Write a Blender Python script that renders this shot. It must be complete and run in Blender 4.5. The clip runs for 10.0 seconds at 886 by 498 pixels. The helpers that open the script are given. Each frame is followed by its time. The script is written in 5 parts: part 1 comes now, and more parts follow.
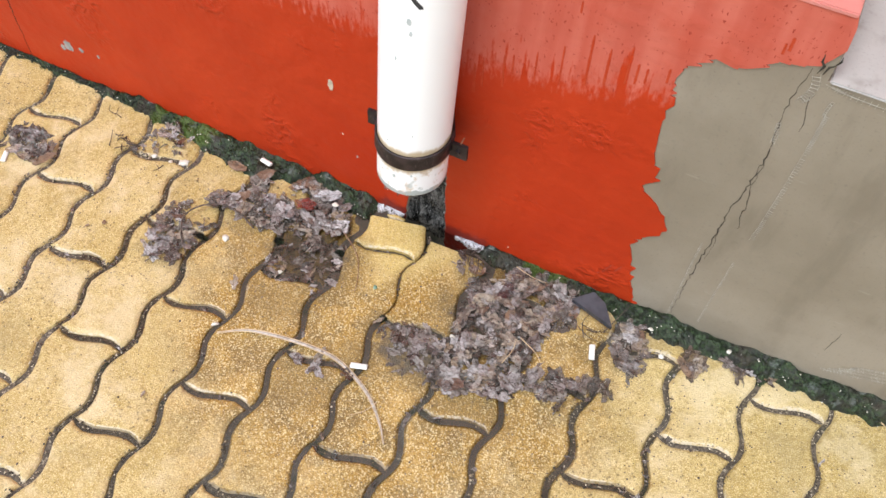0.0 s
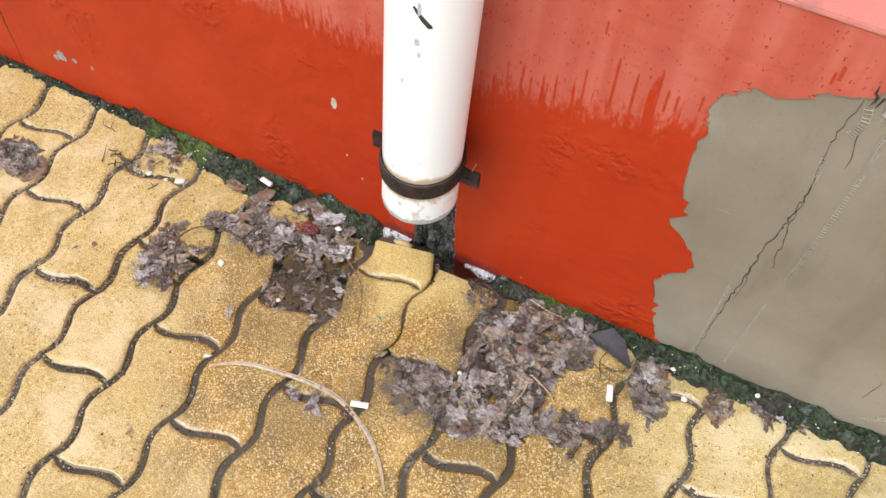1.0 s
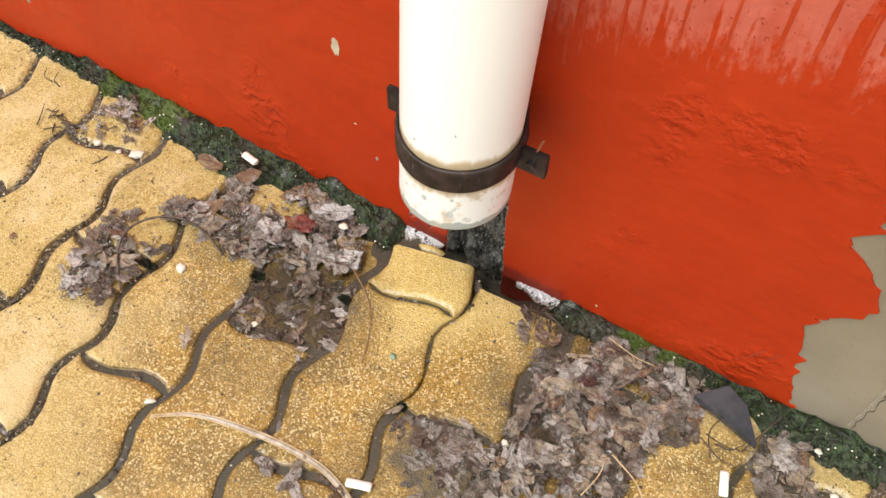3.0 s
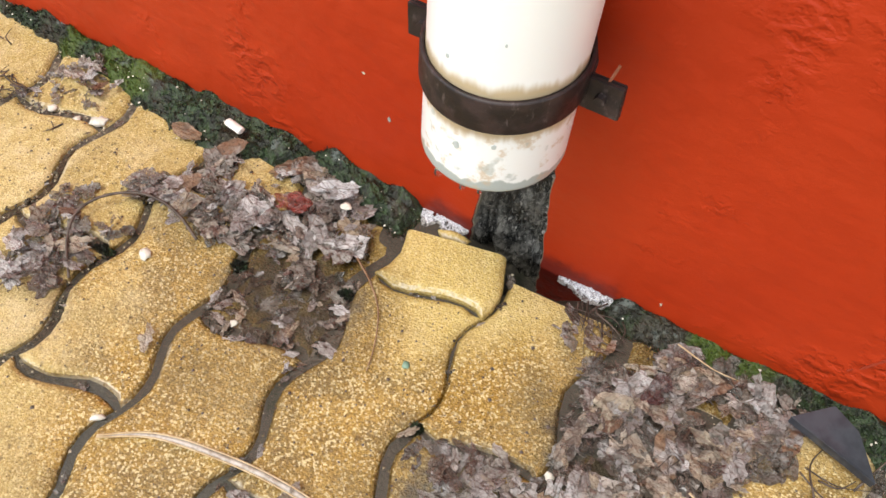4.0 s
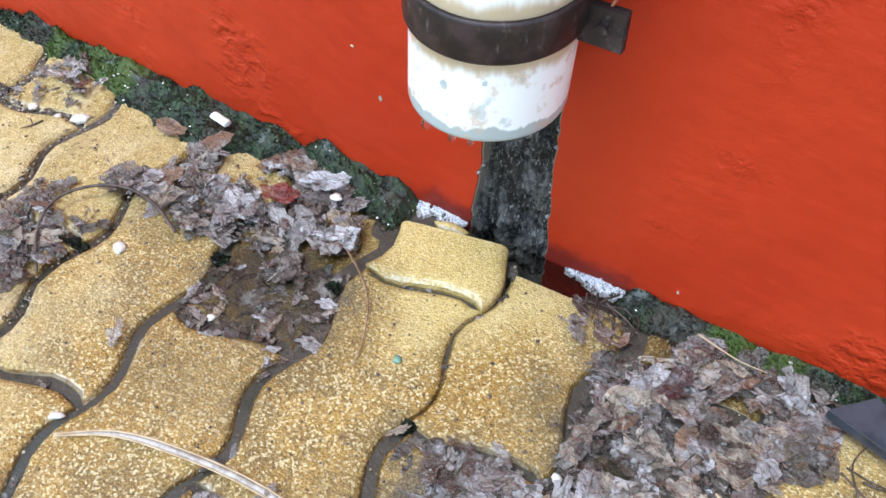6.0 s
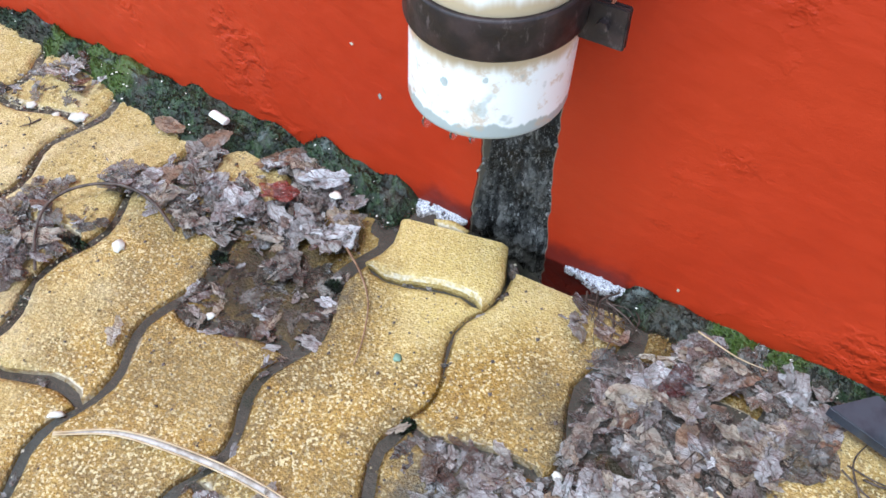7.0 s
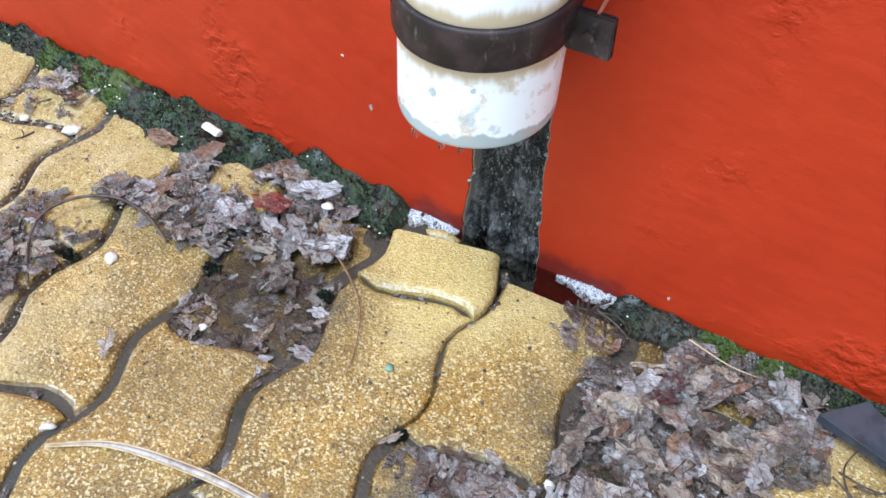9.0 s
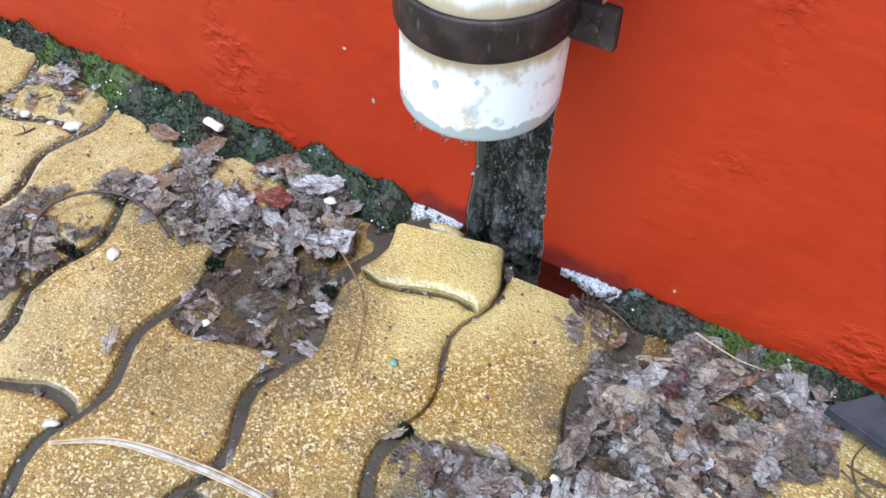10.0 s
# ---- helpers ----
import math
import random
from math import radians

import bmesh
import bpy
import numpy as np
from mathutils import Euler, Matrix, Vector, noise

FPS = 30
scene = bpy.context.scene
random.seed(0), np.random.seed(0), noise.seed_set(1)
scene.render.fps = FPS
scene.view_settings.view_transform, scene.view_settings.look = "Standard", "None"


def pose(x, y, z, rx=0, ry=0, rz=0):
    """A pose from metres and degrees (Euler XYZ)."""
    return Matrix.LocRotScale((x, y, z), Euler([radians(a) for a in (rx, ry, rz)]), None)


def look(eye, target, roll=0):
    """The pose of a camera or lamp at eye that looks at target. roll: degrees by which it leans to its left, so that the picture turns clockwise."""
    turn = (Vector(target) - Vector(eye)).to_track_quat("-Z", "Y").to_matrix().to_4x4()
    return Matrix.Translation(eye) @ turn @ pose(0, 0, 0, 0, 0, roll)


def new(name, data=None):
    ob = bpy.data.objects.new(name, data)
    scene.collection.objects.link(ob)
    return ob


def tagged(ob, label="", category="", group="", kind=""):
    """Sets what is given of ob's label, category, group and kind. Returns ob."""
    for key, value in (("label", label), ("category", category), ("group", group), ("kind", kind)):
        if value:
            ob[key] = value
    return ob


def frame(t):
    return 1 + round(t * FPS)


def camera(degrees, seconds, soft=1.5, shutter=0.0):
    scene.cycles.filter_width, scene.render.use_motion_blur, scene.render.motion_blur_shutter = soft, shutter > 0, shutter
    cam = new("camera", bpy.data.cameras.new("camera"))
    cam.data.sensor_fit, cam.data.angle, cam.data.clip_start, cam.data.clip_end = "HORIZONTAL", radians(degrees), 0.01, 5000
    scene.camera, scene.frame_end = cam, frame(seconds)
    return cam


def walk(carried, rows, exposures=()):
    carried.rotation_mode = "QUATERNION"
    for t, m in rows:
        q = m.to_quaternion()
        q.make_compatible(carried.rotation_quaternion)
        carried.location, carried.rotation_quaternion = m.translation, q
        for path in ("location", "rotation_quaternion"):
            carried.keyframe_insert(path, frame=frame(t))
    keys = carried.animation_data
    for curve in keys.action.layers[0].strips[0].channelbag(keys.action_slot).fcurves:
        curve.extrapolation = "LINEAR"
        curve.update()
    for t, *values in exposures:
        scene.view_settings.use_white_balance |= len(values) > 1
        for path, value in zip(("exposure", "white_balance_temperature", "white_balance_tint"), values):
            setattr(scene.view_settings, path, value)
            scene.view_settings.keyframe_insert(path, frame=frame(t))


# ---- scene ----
cam = camera(54.8, 10.0)
EXPOSURES = [(0.0, 0.73, 6550, 10), (1.0, 0.72, 6750, 10), (2.0, 0.75, 7700, 8), (2.5, 0.72, 7700, 8), (4.0, 0.72, 7050, 7), (5.0, 0.83, 6250, 6), (6.0, 0.88, 5500, 3), (10.0, 0.88, 5450, 3)]
PATH = [
    (0, (0.305, -0.817, 1.261), (-0.137, 0.206, -0.4), 3.3),
    (0.5, (0.283, -0.795, 1.236), (-0.183, 0.218, -0.425), 2.3),
    (1, (0.272, -0.737, 1.209), (-0.197, 0.279, -0.448), 3.0),
    (1.5, (0.272, -0.644, 1.159), (-0.232, 0.342, -0.507), 1.8),
    (2, (0.261, -0.585, 1.09), (-0.278, 0.378, -0.578), 1.0),
    (2.5, (0.205, -0.552, 1.0), (-0.327, 0.391, -0.682), 1.2),
    (2.7, (0.187, -0.533, 0.955), (-0.351, 0.405, -0.727), 0.8),
    (3.8, (0.107, -0.467, 0.734), (-0.438, 0.513, -0.922), 1.6),
    (4, (0.105, -0.463, 0.699), (-0.462, 0.535, -0.938), 1.7),
    (4.5, (0.102, -0.458, 0.645), (-0.523, 0.595, -0.937), 1.2),
    (5, (0.117, -0.467, 0.613), (-0.569, 0.59, -0.94), -0.9),
    (5.5, (0.128, -0.471, 0.603), (-0.567, 0.612, -0.928), -1.1),
    (6, (0.134, -0.473, 0.601), (-0.538, 0.622, -0.932), -0.2),
    (7.5, (0.132, -0.474, 0.599), (-0.535, 0.623, -0.935), -0.1),
    (8, (0.133, -0.473, 0.599), (-0.543, 0.619, -0.934), -0.5),
    (8.5, (0.137, -0.473, 0.601), (-0.535, 0.636, -0.922), -0.4),
    (9, (0.138, -0.474, 0.601), (-0.533, 0.643, -0.916), -0.2),
    (9.5, (0.138, -0.473, 0.599), (-0.535, 0.642, -0.919), -0.5),
    (10, (0.136, -0.472, 0.597), (-0.536, 0.633, -0.928), -0.8),
]
walk(cam, [(t, look(eye, target, roll)) for t, eye, target, roll in PATH], EXPOSURES)

from mathutils.geometry import delaunay_2d_cdt

# ---- world and light: an overcast day, brighter from the left and front ----
SUN_ELEVATION, SUN_AZIMUTH = radians(67), radians(-158)   # azimuth: clockwise from +y
world = bpy.data.worlds.new("world")
scene.world = world
world.use_nodes = True
wn = world.node_tree.nodes
sky = wn.new("ShaderNodeTexSky")
sky.sky_type = "NISHITA"
sky.sun_disc = False
sky.sun_elevation, sky.sun_rotation = SUN_ELEVATION, SUN_AZIMUTH
grey = wn.new("ShaderNodeHueSaturation")
grey.inputs["Saturation"].default_value = 0.38
world.node_tree.links.new(sky.outputs[0], grey.inputs["Color"])
world.node_tree.links.new(grey.outputs[0], wn["Background"].inputs[0])
wn["Background"].inputs[1].default_value = 0.185
sun = new("sun", bpy.data.lights.new("sun", "SUN"))
sun.data.energy, sun.data.angle, sun.data.color = 1.4, radians(24), (1.0, 0.995, 0.985)
away = Vector((math.sin(SUN_AZIMUTH) * math.cos(SUN_ELEVATION), math.cos(SUN_AZIMUTH) * math.cos(SUN_ELEVATION), math.sin(SUN_ELEVATION)))
sun.matrix_world = look(away * 5, (0, 0, 0))


# ---- materials ----
class Nodes:
    """A short way to write node trees."""

    def __init__(self, name):
        self.mat = bpy.data.materials.new(name)
        self.mat.use_nodes = True
        self.tree = self.mat.node_tree
        self.bsdf = self.tree.nodes["Principled BSDF"]
        self.out = self.tree.nodes["Material Output"]
        self.where = self.tree.nodes.new("ShaderNodeNewGeometry").outputs["Position"]

    def put(self, socket, value):
        if isinstance(value, bpy.types.NodeSocket):
            self.tree.links.new(value, socket)
        elif isinstance(value, (tuple, list)) and len(value) == 3 and socket.type == "RGBA":
            socket.default_value = (*value, 1)
        else:
            socket.default_value = value

    def node(self, kind, out=0, **inputs):
        n = self.tree.nodes.new(kind)
        for key, value in inputs.items():
            self.put(n.inputs[key.replace("_", " ")], value)
        return n.outputs[out]

    def maths(self, what, a, b=0.0, c=0.0):
        n = self.tree.nodes.new("ShaderNodeMath")
        n.operation = what
        for k, v in enumerate((a, b, c)):
            self.put(n.inputs[k], v)
        return n.outputs[0]

    def xyz(self, vector=None):
        n = self.tree.nodes.new("ShaderNodeSeparateXYZ")
        self.put(n.inputs[0], vector or self.where)
        return n.outputs

    def stretch(self, sx, sy, sz, vector=None):
        n = self.tree.nodes.new("ShaderNodeMapping")
        self.put(n.inputs["Vector"], vector or self.where)
        n.inputs["Scale"].default_value = (sx, sy, sz)
        return n.outputs[0]

    def noise(self, scale, detail=3.0, rough=0.55, vector=None, out=0):
        return self.node("ShaderNodeTexNoise", out, Vector=vector or self.where, Scale=scale, Detail=detail, Roughness=rough)

    def grains(self, scale, out=0, vector=None):
        return self.node("ShaderNodeTexVoronoi", out, Vector=vector or self.where, Scale=scale)

    def step(self, value, low, high, a=0.0, b=1.0):
        n = self.tree.nodes.new("ShaderNodeMapRange")
        n.interpolation_type = "SMOOTHSTEP"
        for k, v in enumerate((value, low, high, a, b)):
            self.put(n.inputs[k], v)
        return n.outputs[0]

    def mix(self, fac, a, b, blend="MIX"):
        n = self.tree.nodes.new("ShaderNodeMix")
        n.data_type, n.blend_type = "RGBA", blend
        self.put(n.inputs[0], fac)
        self.put(n.inputs[6], a)
        self.put(n.inputs[7], b)
        return n.outputs[2]

    def bump(self, height, strength=0.5, distance=0.001, normal=None):
        n = self.tree.nodes.new("ShaderNodeBump")
        self.put(n.inputs["Height"], height)
        n.inputs["Strength"].default_value, n.inputs["Distance"].default_value = strength, distance
        if normal:
            self.put(n.inputs["Normal"], normal)
        return n.outputs[0]

    def done(self, color, rough, normal=None, **more):
        self.put(self.bsdf.inputs["Base Color"], color)
        self.put(self.bsdf.inputs["Roughness"], rough)
        if normal:
            self.put(self.bsdf.inputs["Normal"], normal)
        for key, value in more.items():
            self.put(self.bsdf.inputs[key.replace("_", " ")], value)
        return self.mat


def wet_mask(m):
    """How wet the paving is: soaked below the pipe's mouth, with an uneven edge."""
    x, y, z = m.xyz()
    dx = m.maths("MULTIPLY", m.maths("ADD", x, 0.03), 0.95)
    dy = m.maths("MULTIPLY", m.maths("ADD", y, 0.22), 1.05)
    d = m.maths("SQRT", m.maths("ADD", m.maths("MULTIPLY", dx, dx), m.maths("MULTIPLY", dy, dy)))
    d = m.maths("ADD", d, m.maths("MULTIPLY", m.maths("SUBTRACT", m.noise(7.0, 4), 0.5), 0.35))
    return m.step(d, 0.25, 0.48, 1.0, 0.0)


def hollow_mask(m):
    """Where silt has settled: the two hollows in the paving."""
    x, y, z = m.xyz()
    best = None
    for cx, cy, rx, ry in ((-0.235, -0.160, 0.074, 0.060), (0.010, -0.250, 0.060, 0.040), (0.085, -0.13, 0.05, 0.07)):
        dx = m.maths("DIVIDE", m.maths("SUBTRACT", x, cx), rx)
        dy = m.maths("DIVIDE", m.maths("SUBTRACT", y, cy), ry)
        d = m.maths("SQRT", m.maths("ADD", m.maths("MULTIPLY", dx, dx), m.maths("MULTIPLY", dy, dy)))
        best = m.maths("MINIMUM", best, d) if best else d
    rough = m.maths("MULTIPLY", m.maths("SUBTRACT", m.noise(42.0, 4, 0.6), 0.5), 1.1)
    d = m.maths("ADD", best, rough)
    film = m.step(d, 0.95, 2.0, 1.0, 0.0)
    for cx, cy, rx, ry in ((-0.235, -0.262, 0.070, 0.040), (-0.120, -0.375, 0.060, 0.050), (-0.055, -0.300, 0.050, 0.035), (0.150, -0.300, 0.075, 0.035), (0.030, -0.140, 0.035, 0.050), (-0.46, -0.27, 0.05, 0.03), (-0.36, -0.16, 0.04, 0.02)):
        dx = m.maths("DIVIDE", m.maths("SUBTRACT", x, cx), rx)
        dy = m.maths("DIVIDE", m.maths("SUBTRACT", y, cy), ry)
        e = m.maths("ADD", m.maths("SQRT", m.maths("ADD", m.maths("MULTIPLY", dx, dx), m.maths("MULTIPLY", dy, dy))), rough)
        film = m.maths("MAXIMUM", film, m.step(e, 0.45, 1.5, 1.0, 0.0))
    return m.step(d, 0.72, 1.12, 1.0, 0.0), film


def make_paver_material():
    m = Nodes("yellow_concrete")
    wet, (silted, film) = wet_mask(m), hollow_mask(m)
    tone = m.node("ShaderNodeObjectInfo", "Random")
    fine, mid, broad = m.noise(430.0, 3, 0.75), m.noise(140.0, 4, 0.65), m.noise(11.0, 4)
    cells = m.grains(520.0, "Color")
    x, y, z = m.xyz()
    washed = m.step(m.maths("ADD", m.maths("ABSOLUTE", m.maths("ADD", x, 0.10)), m.maths("ABSOLUTE", m.maths("ADD", y, 0.045))), 0.07, 0.17)
    base = m.mix(m.step(broad, 0.32, 0.68), (0.47, 0.342, 0.110), (0.63, 0.488, 0.218))
    base = m.mix(m.maths("MULTIPLY", tone, 0.6), base, (0.43, 0.300, 0.085))
    pits = m.step(m.noise(260.0, 3, 0.65), 0.61, 0.72, 0.0, 0.85)
    base = m.mix(pits, base, (0.16, 0.10, 0.035))
    base = m.mix(m.step(fine, 0.52, 0.66, 0.0, 0.62), base, (0.92, 0.80, 0.53))
    base = m.mix(m.step(fine, 0.47, 0.34, 0.0, 0.72), base, (0.20, 0.13, 0.045))
    base = m.mix(m.step(mid, 0.53, 0.68, 0.0, 0.62), base, (0.28, 0.18, 0.055))
    dots = m.maths("MULTIPLY", m.step(m.grains(140.0), 0.34, 0.18), m.step(m.xyz(m.grains(140.0, "Color"))[2], 0.36, 0.42))
    base = m.mix(m.maths("MULTIPLY", dots, m.step(mid, 0.40, 0.60, 0.25, 0.85)), base, (0.13, 0.088, 0.034))
    base = m.mix(m.step(m.noise(78.0, 4, 0.7), 0.52, 0.68, 0.0, 0.55), base, (0.36, 0.24, 0.07))
    base = m.mix(m.step(m.noise(64.0, 4, 0.7), 0.54, 0.70, 0.0, 0.5), base, (0.74, 0.60, 0.32))
    soiled = m.step(m.noise(4.5, 5, 0.65), 0.50, 0.68, 0.0, 0.45)
    base = m.mix(soiled, base, (0.32, 0.25, 0.115))
    pale = m.step(m.noise(6.0, 5, 0.7, m.stretch(1, 1, 1)), 0.48, 0.66, 0.0, 0.65)
    base = m.mix(pale, base, (0.70, 0.58, 0.36))
    soaked = m.mix(1.0, base, (0.74, 0.60, 0.34), "MULTIPLY")
    rinsed = m.mix(0.6, base, (0.66, 0.50, 0.17))
    soaked = m.mix(m.maths("MULTIPLY", m.maths("SUBTRACT", 1.0, washed), 0.85), soaked, rinsed)
    speckle = m.step(washed, 0.0, 1.0, 0.45, 1.0)
    stained = m.step(m.noise(15.0, 5, 0.65), 0.44, 0.60, 0.0, 0.85)
    soaked = m.mix(m.maths("MULTIPLY", m.maths("MULTIPLY", stained, washed), m.step(fine, 0.35, 0.65, 1.0, 0.35)), soaked, (0.125, 0.088, 0.036))
    # Pale sand grains, with wet glints painted in as bright specks.
    glint_grain = m.step(m.xyz(cells)[0], 0.66, 0.90)
    soaked = m.mix(m.maths("MULTIPLY", m.maths("MULTIPLY", glint_grain, 0.58), speckle), soaked, (0.86, 0.72, 0.40))
    dark = m.step(m.xyz(cells)[1], 0.70, 0.92)
    soaked = m.mix(m.maths("MULTIPLY", m.maths("MULTIPLY", dark, 0.62), speckle), soaked, (0.17, 0.105, 0.035))
    color = m.mix(wet, base, soaked)
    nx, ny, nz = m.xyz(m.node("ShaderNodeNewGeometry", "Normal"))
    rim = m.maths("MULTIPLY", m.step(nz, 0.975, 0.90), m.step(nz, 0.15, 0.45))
    # Worn pale rims; sky glint painted in where chamfers face -y.
    rim_glint = m.maths("MULTIPLY", rim, m.step(m.maths("ADD", m.noise(9.0, 4, 0.6), m.maths("MULTIPLY", ny, -0.42)), 0.64, 0.80, 0.0, 0.62))
    color = m.mix(m.maths("MULTIPLY", rim_glint, m.step(m.noise(160.0, 3), 0.32, 0.55)), color, (0.74, 0.68, 0.57))
    color = m.mix(m.maths("MULTIPLY", film, m.step(fine, 0.36, 0.66, 0.75, 0.20)), color, (0.165, 0.115, 0.042))
    color = m.mix(m.maths("MULTIPLY", silted, m.step(m.noise(75.0, 4), 0.38, 0.66, 1.0, 0.60)), color, (0.088, 0.073, 0.049))
    rough = m.step(m.maths("ADD", wet, m.maths("MULTIPLY", m.maths("SUBTRACT", mid, 0.5), 0.5)), 0.15, 0.8, 0.62, 0.26)
    height = m.maths("ADD", m.maths("MULTIPLY", m.grains(480.0), 0.5), m.maths("ADD", fine, m.maths("MULTIPLY", mid, 0.7)))
    return m.done(color, rough, m.bump(height, 0.9, 0.0015))


def make_joint_material():
    m = Nodes("joint_mud")
    wet = wet_mask(m)
    base = m.mix(m.step(m.noise(260.0, 3), 0.35, 0.7), (0.050, 0.040, 0.030), (0.155, 0.125, 0.092))
    specks = m.step(m.xyz(m.grains(330.0, "Color"))[0], 0.90, 0.97)
    base = m.mix(m.maths("MULTIPLY", specks, 0.6), base, (0.42, 0.37, 0.28))
    base = m.mix(m.maths("MULTIPLY", wet, 0.85), base, (0.108, 0.104, 0.094))
    base = m.mix(m.step(m.noise(13.0, 4, 0.6), 0.56, 0.68, 0.0, 0.75), base, (0.030, 0.044, 0.026))
    height = m.noise(300.0, 3)
    return m.done(base, m.step(wet, 0.2, 0.8, 0.8, 0.3), m.bump(height, 0.5, 0.002))


def make_ground_material():
    m = Nodes("packed_earth")
    base = m.mix(m.noise(3.0, 6), (0.16, 0.13, 0.09), (0.26, 0.22, 0.15))
    return m.done(base, 0.9, m.bump(m.noise(60.0, 4), 0.6, 0.006))


def make_red_paint():
    """Fresh orange-red below, brushed up in strokes over an older, chalky coat."""
    m = Nodes("red_wall_paint")
    x, y, z = m.xyz()
    edge = m.maths("ADD", 0.432, m.maths("MULTIPLY", m.maths("MAXIMUM", x, -0.02), 0.26))
    strokes = m.noise(1.0, 2, 0.5, m.stretch(75, 75, 5))
    ragged = m.noise(1.0, 3, 0.6, m.stretch(160, 160, 55))
    reach = m.maths("ADD", m.step(strokes, 0.52, 0.78, 0.0, 0.10), m.maths("MULTIPLY", m.maths("SUBTRACT", ragged, 0.5), 0.12))
    over = m.maths("SUBTRACT", z, m.maths("ADD", edge, reach))
    old = m.step(over, -0.035, 0.010)
    streaked = m.step(m.noise(1.0, 3, 0.5, m.stretch(30, 30, 2)), 0.35, 0.7)
    chalk = m.mix(streaked, (0.46, 0.092, 0.060), (0.53, 0.135, 0.095))
    chalk = m.mix(m.step(m.noise(9.0, 4), 0.45, 0.7, 0.0, 0.6), chalk, (0.45, 0.066, 0.033))
    spots = m.step(m.noise(1.0, 2, 0.5, m.stretch(260, 260, 170)), 0.66, 0.72)
    chalk = m.mix(m.maths("MULTIPLY", spots, 0.8), chalk, (0.26, 0.026, 0.015))
    fresh = m.mix(m.step(m.noise(5.0, 4), 0.35, 0.7), (0.39, 0.028, 0.0050), (0.44, 0.037, 0.0075))
    dust = m.step(m.noise(260.0, 2), 0.70, 0.78, 0.0, 0.3)
    fresh = m.mix(dust, fresh, (0.25, 0.035, 0.014))
    color = m.mix(old, fresh, chalk)
    # Wet wall foot near the slot; its shade is painted in too.
    wet_shaded_foot = m.maths("MULTIPLY", m.step(m.maths("ADD", z, m.maths("MULTIPLY", m.maths("SUBTRACT", m.noise(40.0, 3), 0.5), 0.05)), 0.004, 0.030, 1.0, 0.0), m.step(m.maths("ABSOLUTE", m.maths("ADD", x, 0.065)), 0.09, 0.15, 1.0, 0.0))
    color = m.mix(m.maths("MULTIPLY", wet_shaded_foot, 0.8), color, (0.095, 0.010, 0.008))
    scraped = m.noise(1.0, 5, 0.6, m.stretch(38, 38, 60))
    ridge = m.step(m.maths("ABSOLUTE", m.maths("SUBTRACT", m.noise(1.0, 4, 0.55, m.stretch(26, 26, 30)), 0.5)), 0.0, 0.14, 1.0, 0.0)
    blobs = m.maths("MULTIPLY", m.maths("ADD", ridge, m.step(m.noise(85.0, 3), 0.60, 0.74, 0.0, 0.4)), m.step(old, 0.0, 1.0, 1.0, 0.25))
    height = m.maths("ADD", m.maths("MULTIPLY", m.noise(9.0, 3), 2.2), m.maths("ADD", m.maths("MULTIPLY", scraped, 0.30), m.maths("MULTIPLY", m.maths("MULTIPLY", blobs, m.step(m.noise(7.0, 3), 0.52, 0.70)), 0.62)))
    normal = m.bump(m.noise(420.0, 2), 0.12, 0.0008, m.bump(height, 0.75, 0.0045))
    rough = m.step(old, 0.0, 1.0, 0.48, 0.66)
    return m.done(color, rough, normal, Specular_IOR_Level=0.28)


def make_plaster(name, a, b, lines=True):
    m = Nodes(name)
    base = m.mix(m.step(m.noise(5.0, 5, 0.6), 0.3, 0.7), a, b)
    base = m.mix(m.step(m.noise(1.0, 4, 0.6, m.stretch(16, 16, 4)), 0.50, 0.70, 0.0, 0.42), base, (0.14, 0.118, 0.086))
    base = m.mix(m.step(m.noise(2.6, 5, 0.65), 0.50, 0.68, 0.0, 0.5), base, (b[0] * 1.25, b[1] * 1.27, b[2] * 1.33))
    base = m.mix(m.step(m.noise(240.0, 3), 0.56, 0.72, 0.0, 0.35), base, (b[0] * 0.6, b[1] * 0.6, b[2] * 0.6))
    base = m.mix(m.step(m.noise(60.0, 3), 0.62, 0.75, 0.0, 0.25), base, (0.13, 0.115, 0.085))
    trowel = m.noise(1.0, 4, 0.55, m.stretch(14, 14, 70))
    if lines:
        base = m.mix(m.step(trowel, 0.66, 0.74, 0.0, 0.35), base, (0.32, 0.30, 0.25))
    height = m.maths("ADD", m.maths("MULTIPLY", trowel, 0.7), m.maths("ADD", m.noise(7.0, 3), m.maths("MULTIPLY", m.noise(500.0, 2), 0.15)))
    return m.done(base, 0.72, m.bump(height, 0.35, 0.003))


def make_wet_mortar():
    m = Nodes("wet_mortar")
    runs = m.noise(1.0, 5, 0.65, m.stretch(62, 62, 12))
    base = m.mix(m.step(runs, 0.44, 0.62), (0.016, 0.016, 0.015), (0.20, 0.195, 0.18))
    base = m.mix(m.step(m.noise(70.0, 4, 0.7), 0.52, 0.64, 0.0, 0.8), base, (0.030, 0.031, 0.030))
    base = m.mix(m.step(m.noise(1.0, 4, 0.7, m.stretch(300, 300, 110)), 0.54, 0.68, 0.0, 0.9), base, (0.34, 0.33, 0.31))
    base = m.mix(m.step(m.noise(420.0, 3), 0.60, 0.72, 0.0, 0.45), base, (0.46, 0.45, 0.42))
    height = m.maths("ADD", m.noise(60.0, 5, 0.7), m.maths("MULTIPLY", m.noise(1.0, 4, 0.7, m.stretch(300, 300, 120)), 0.9))
    return m.done(base, 0.22, m.bump(height, 1.0, 0.005))


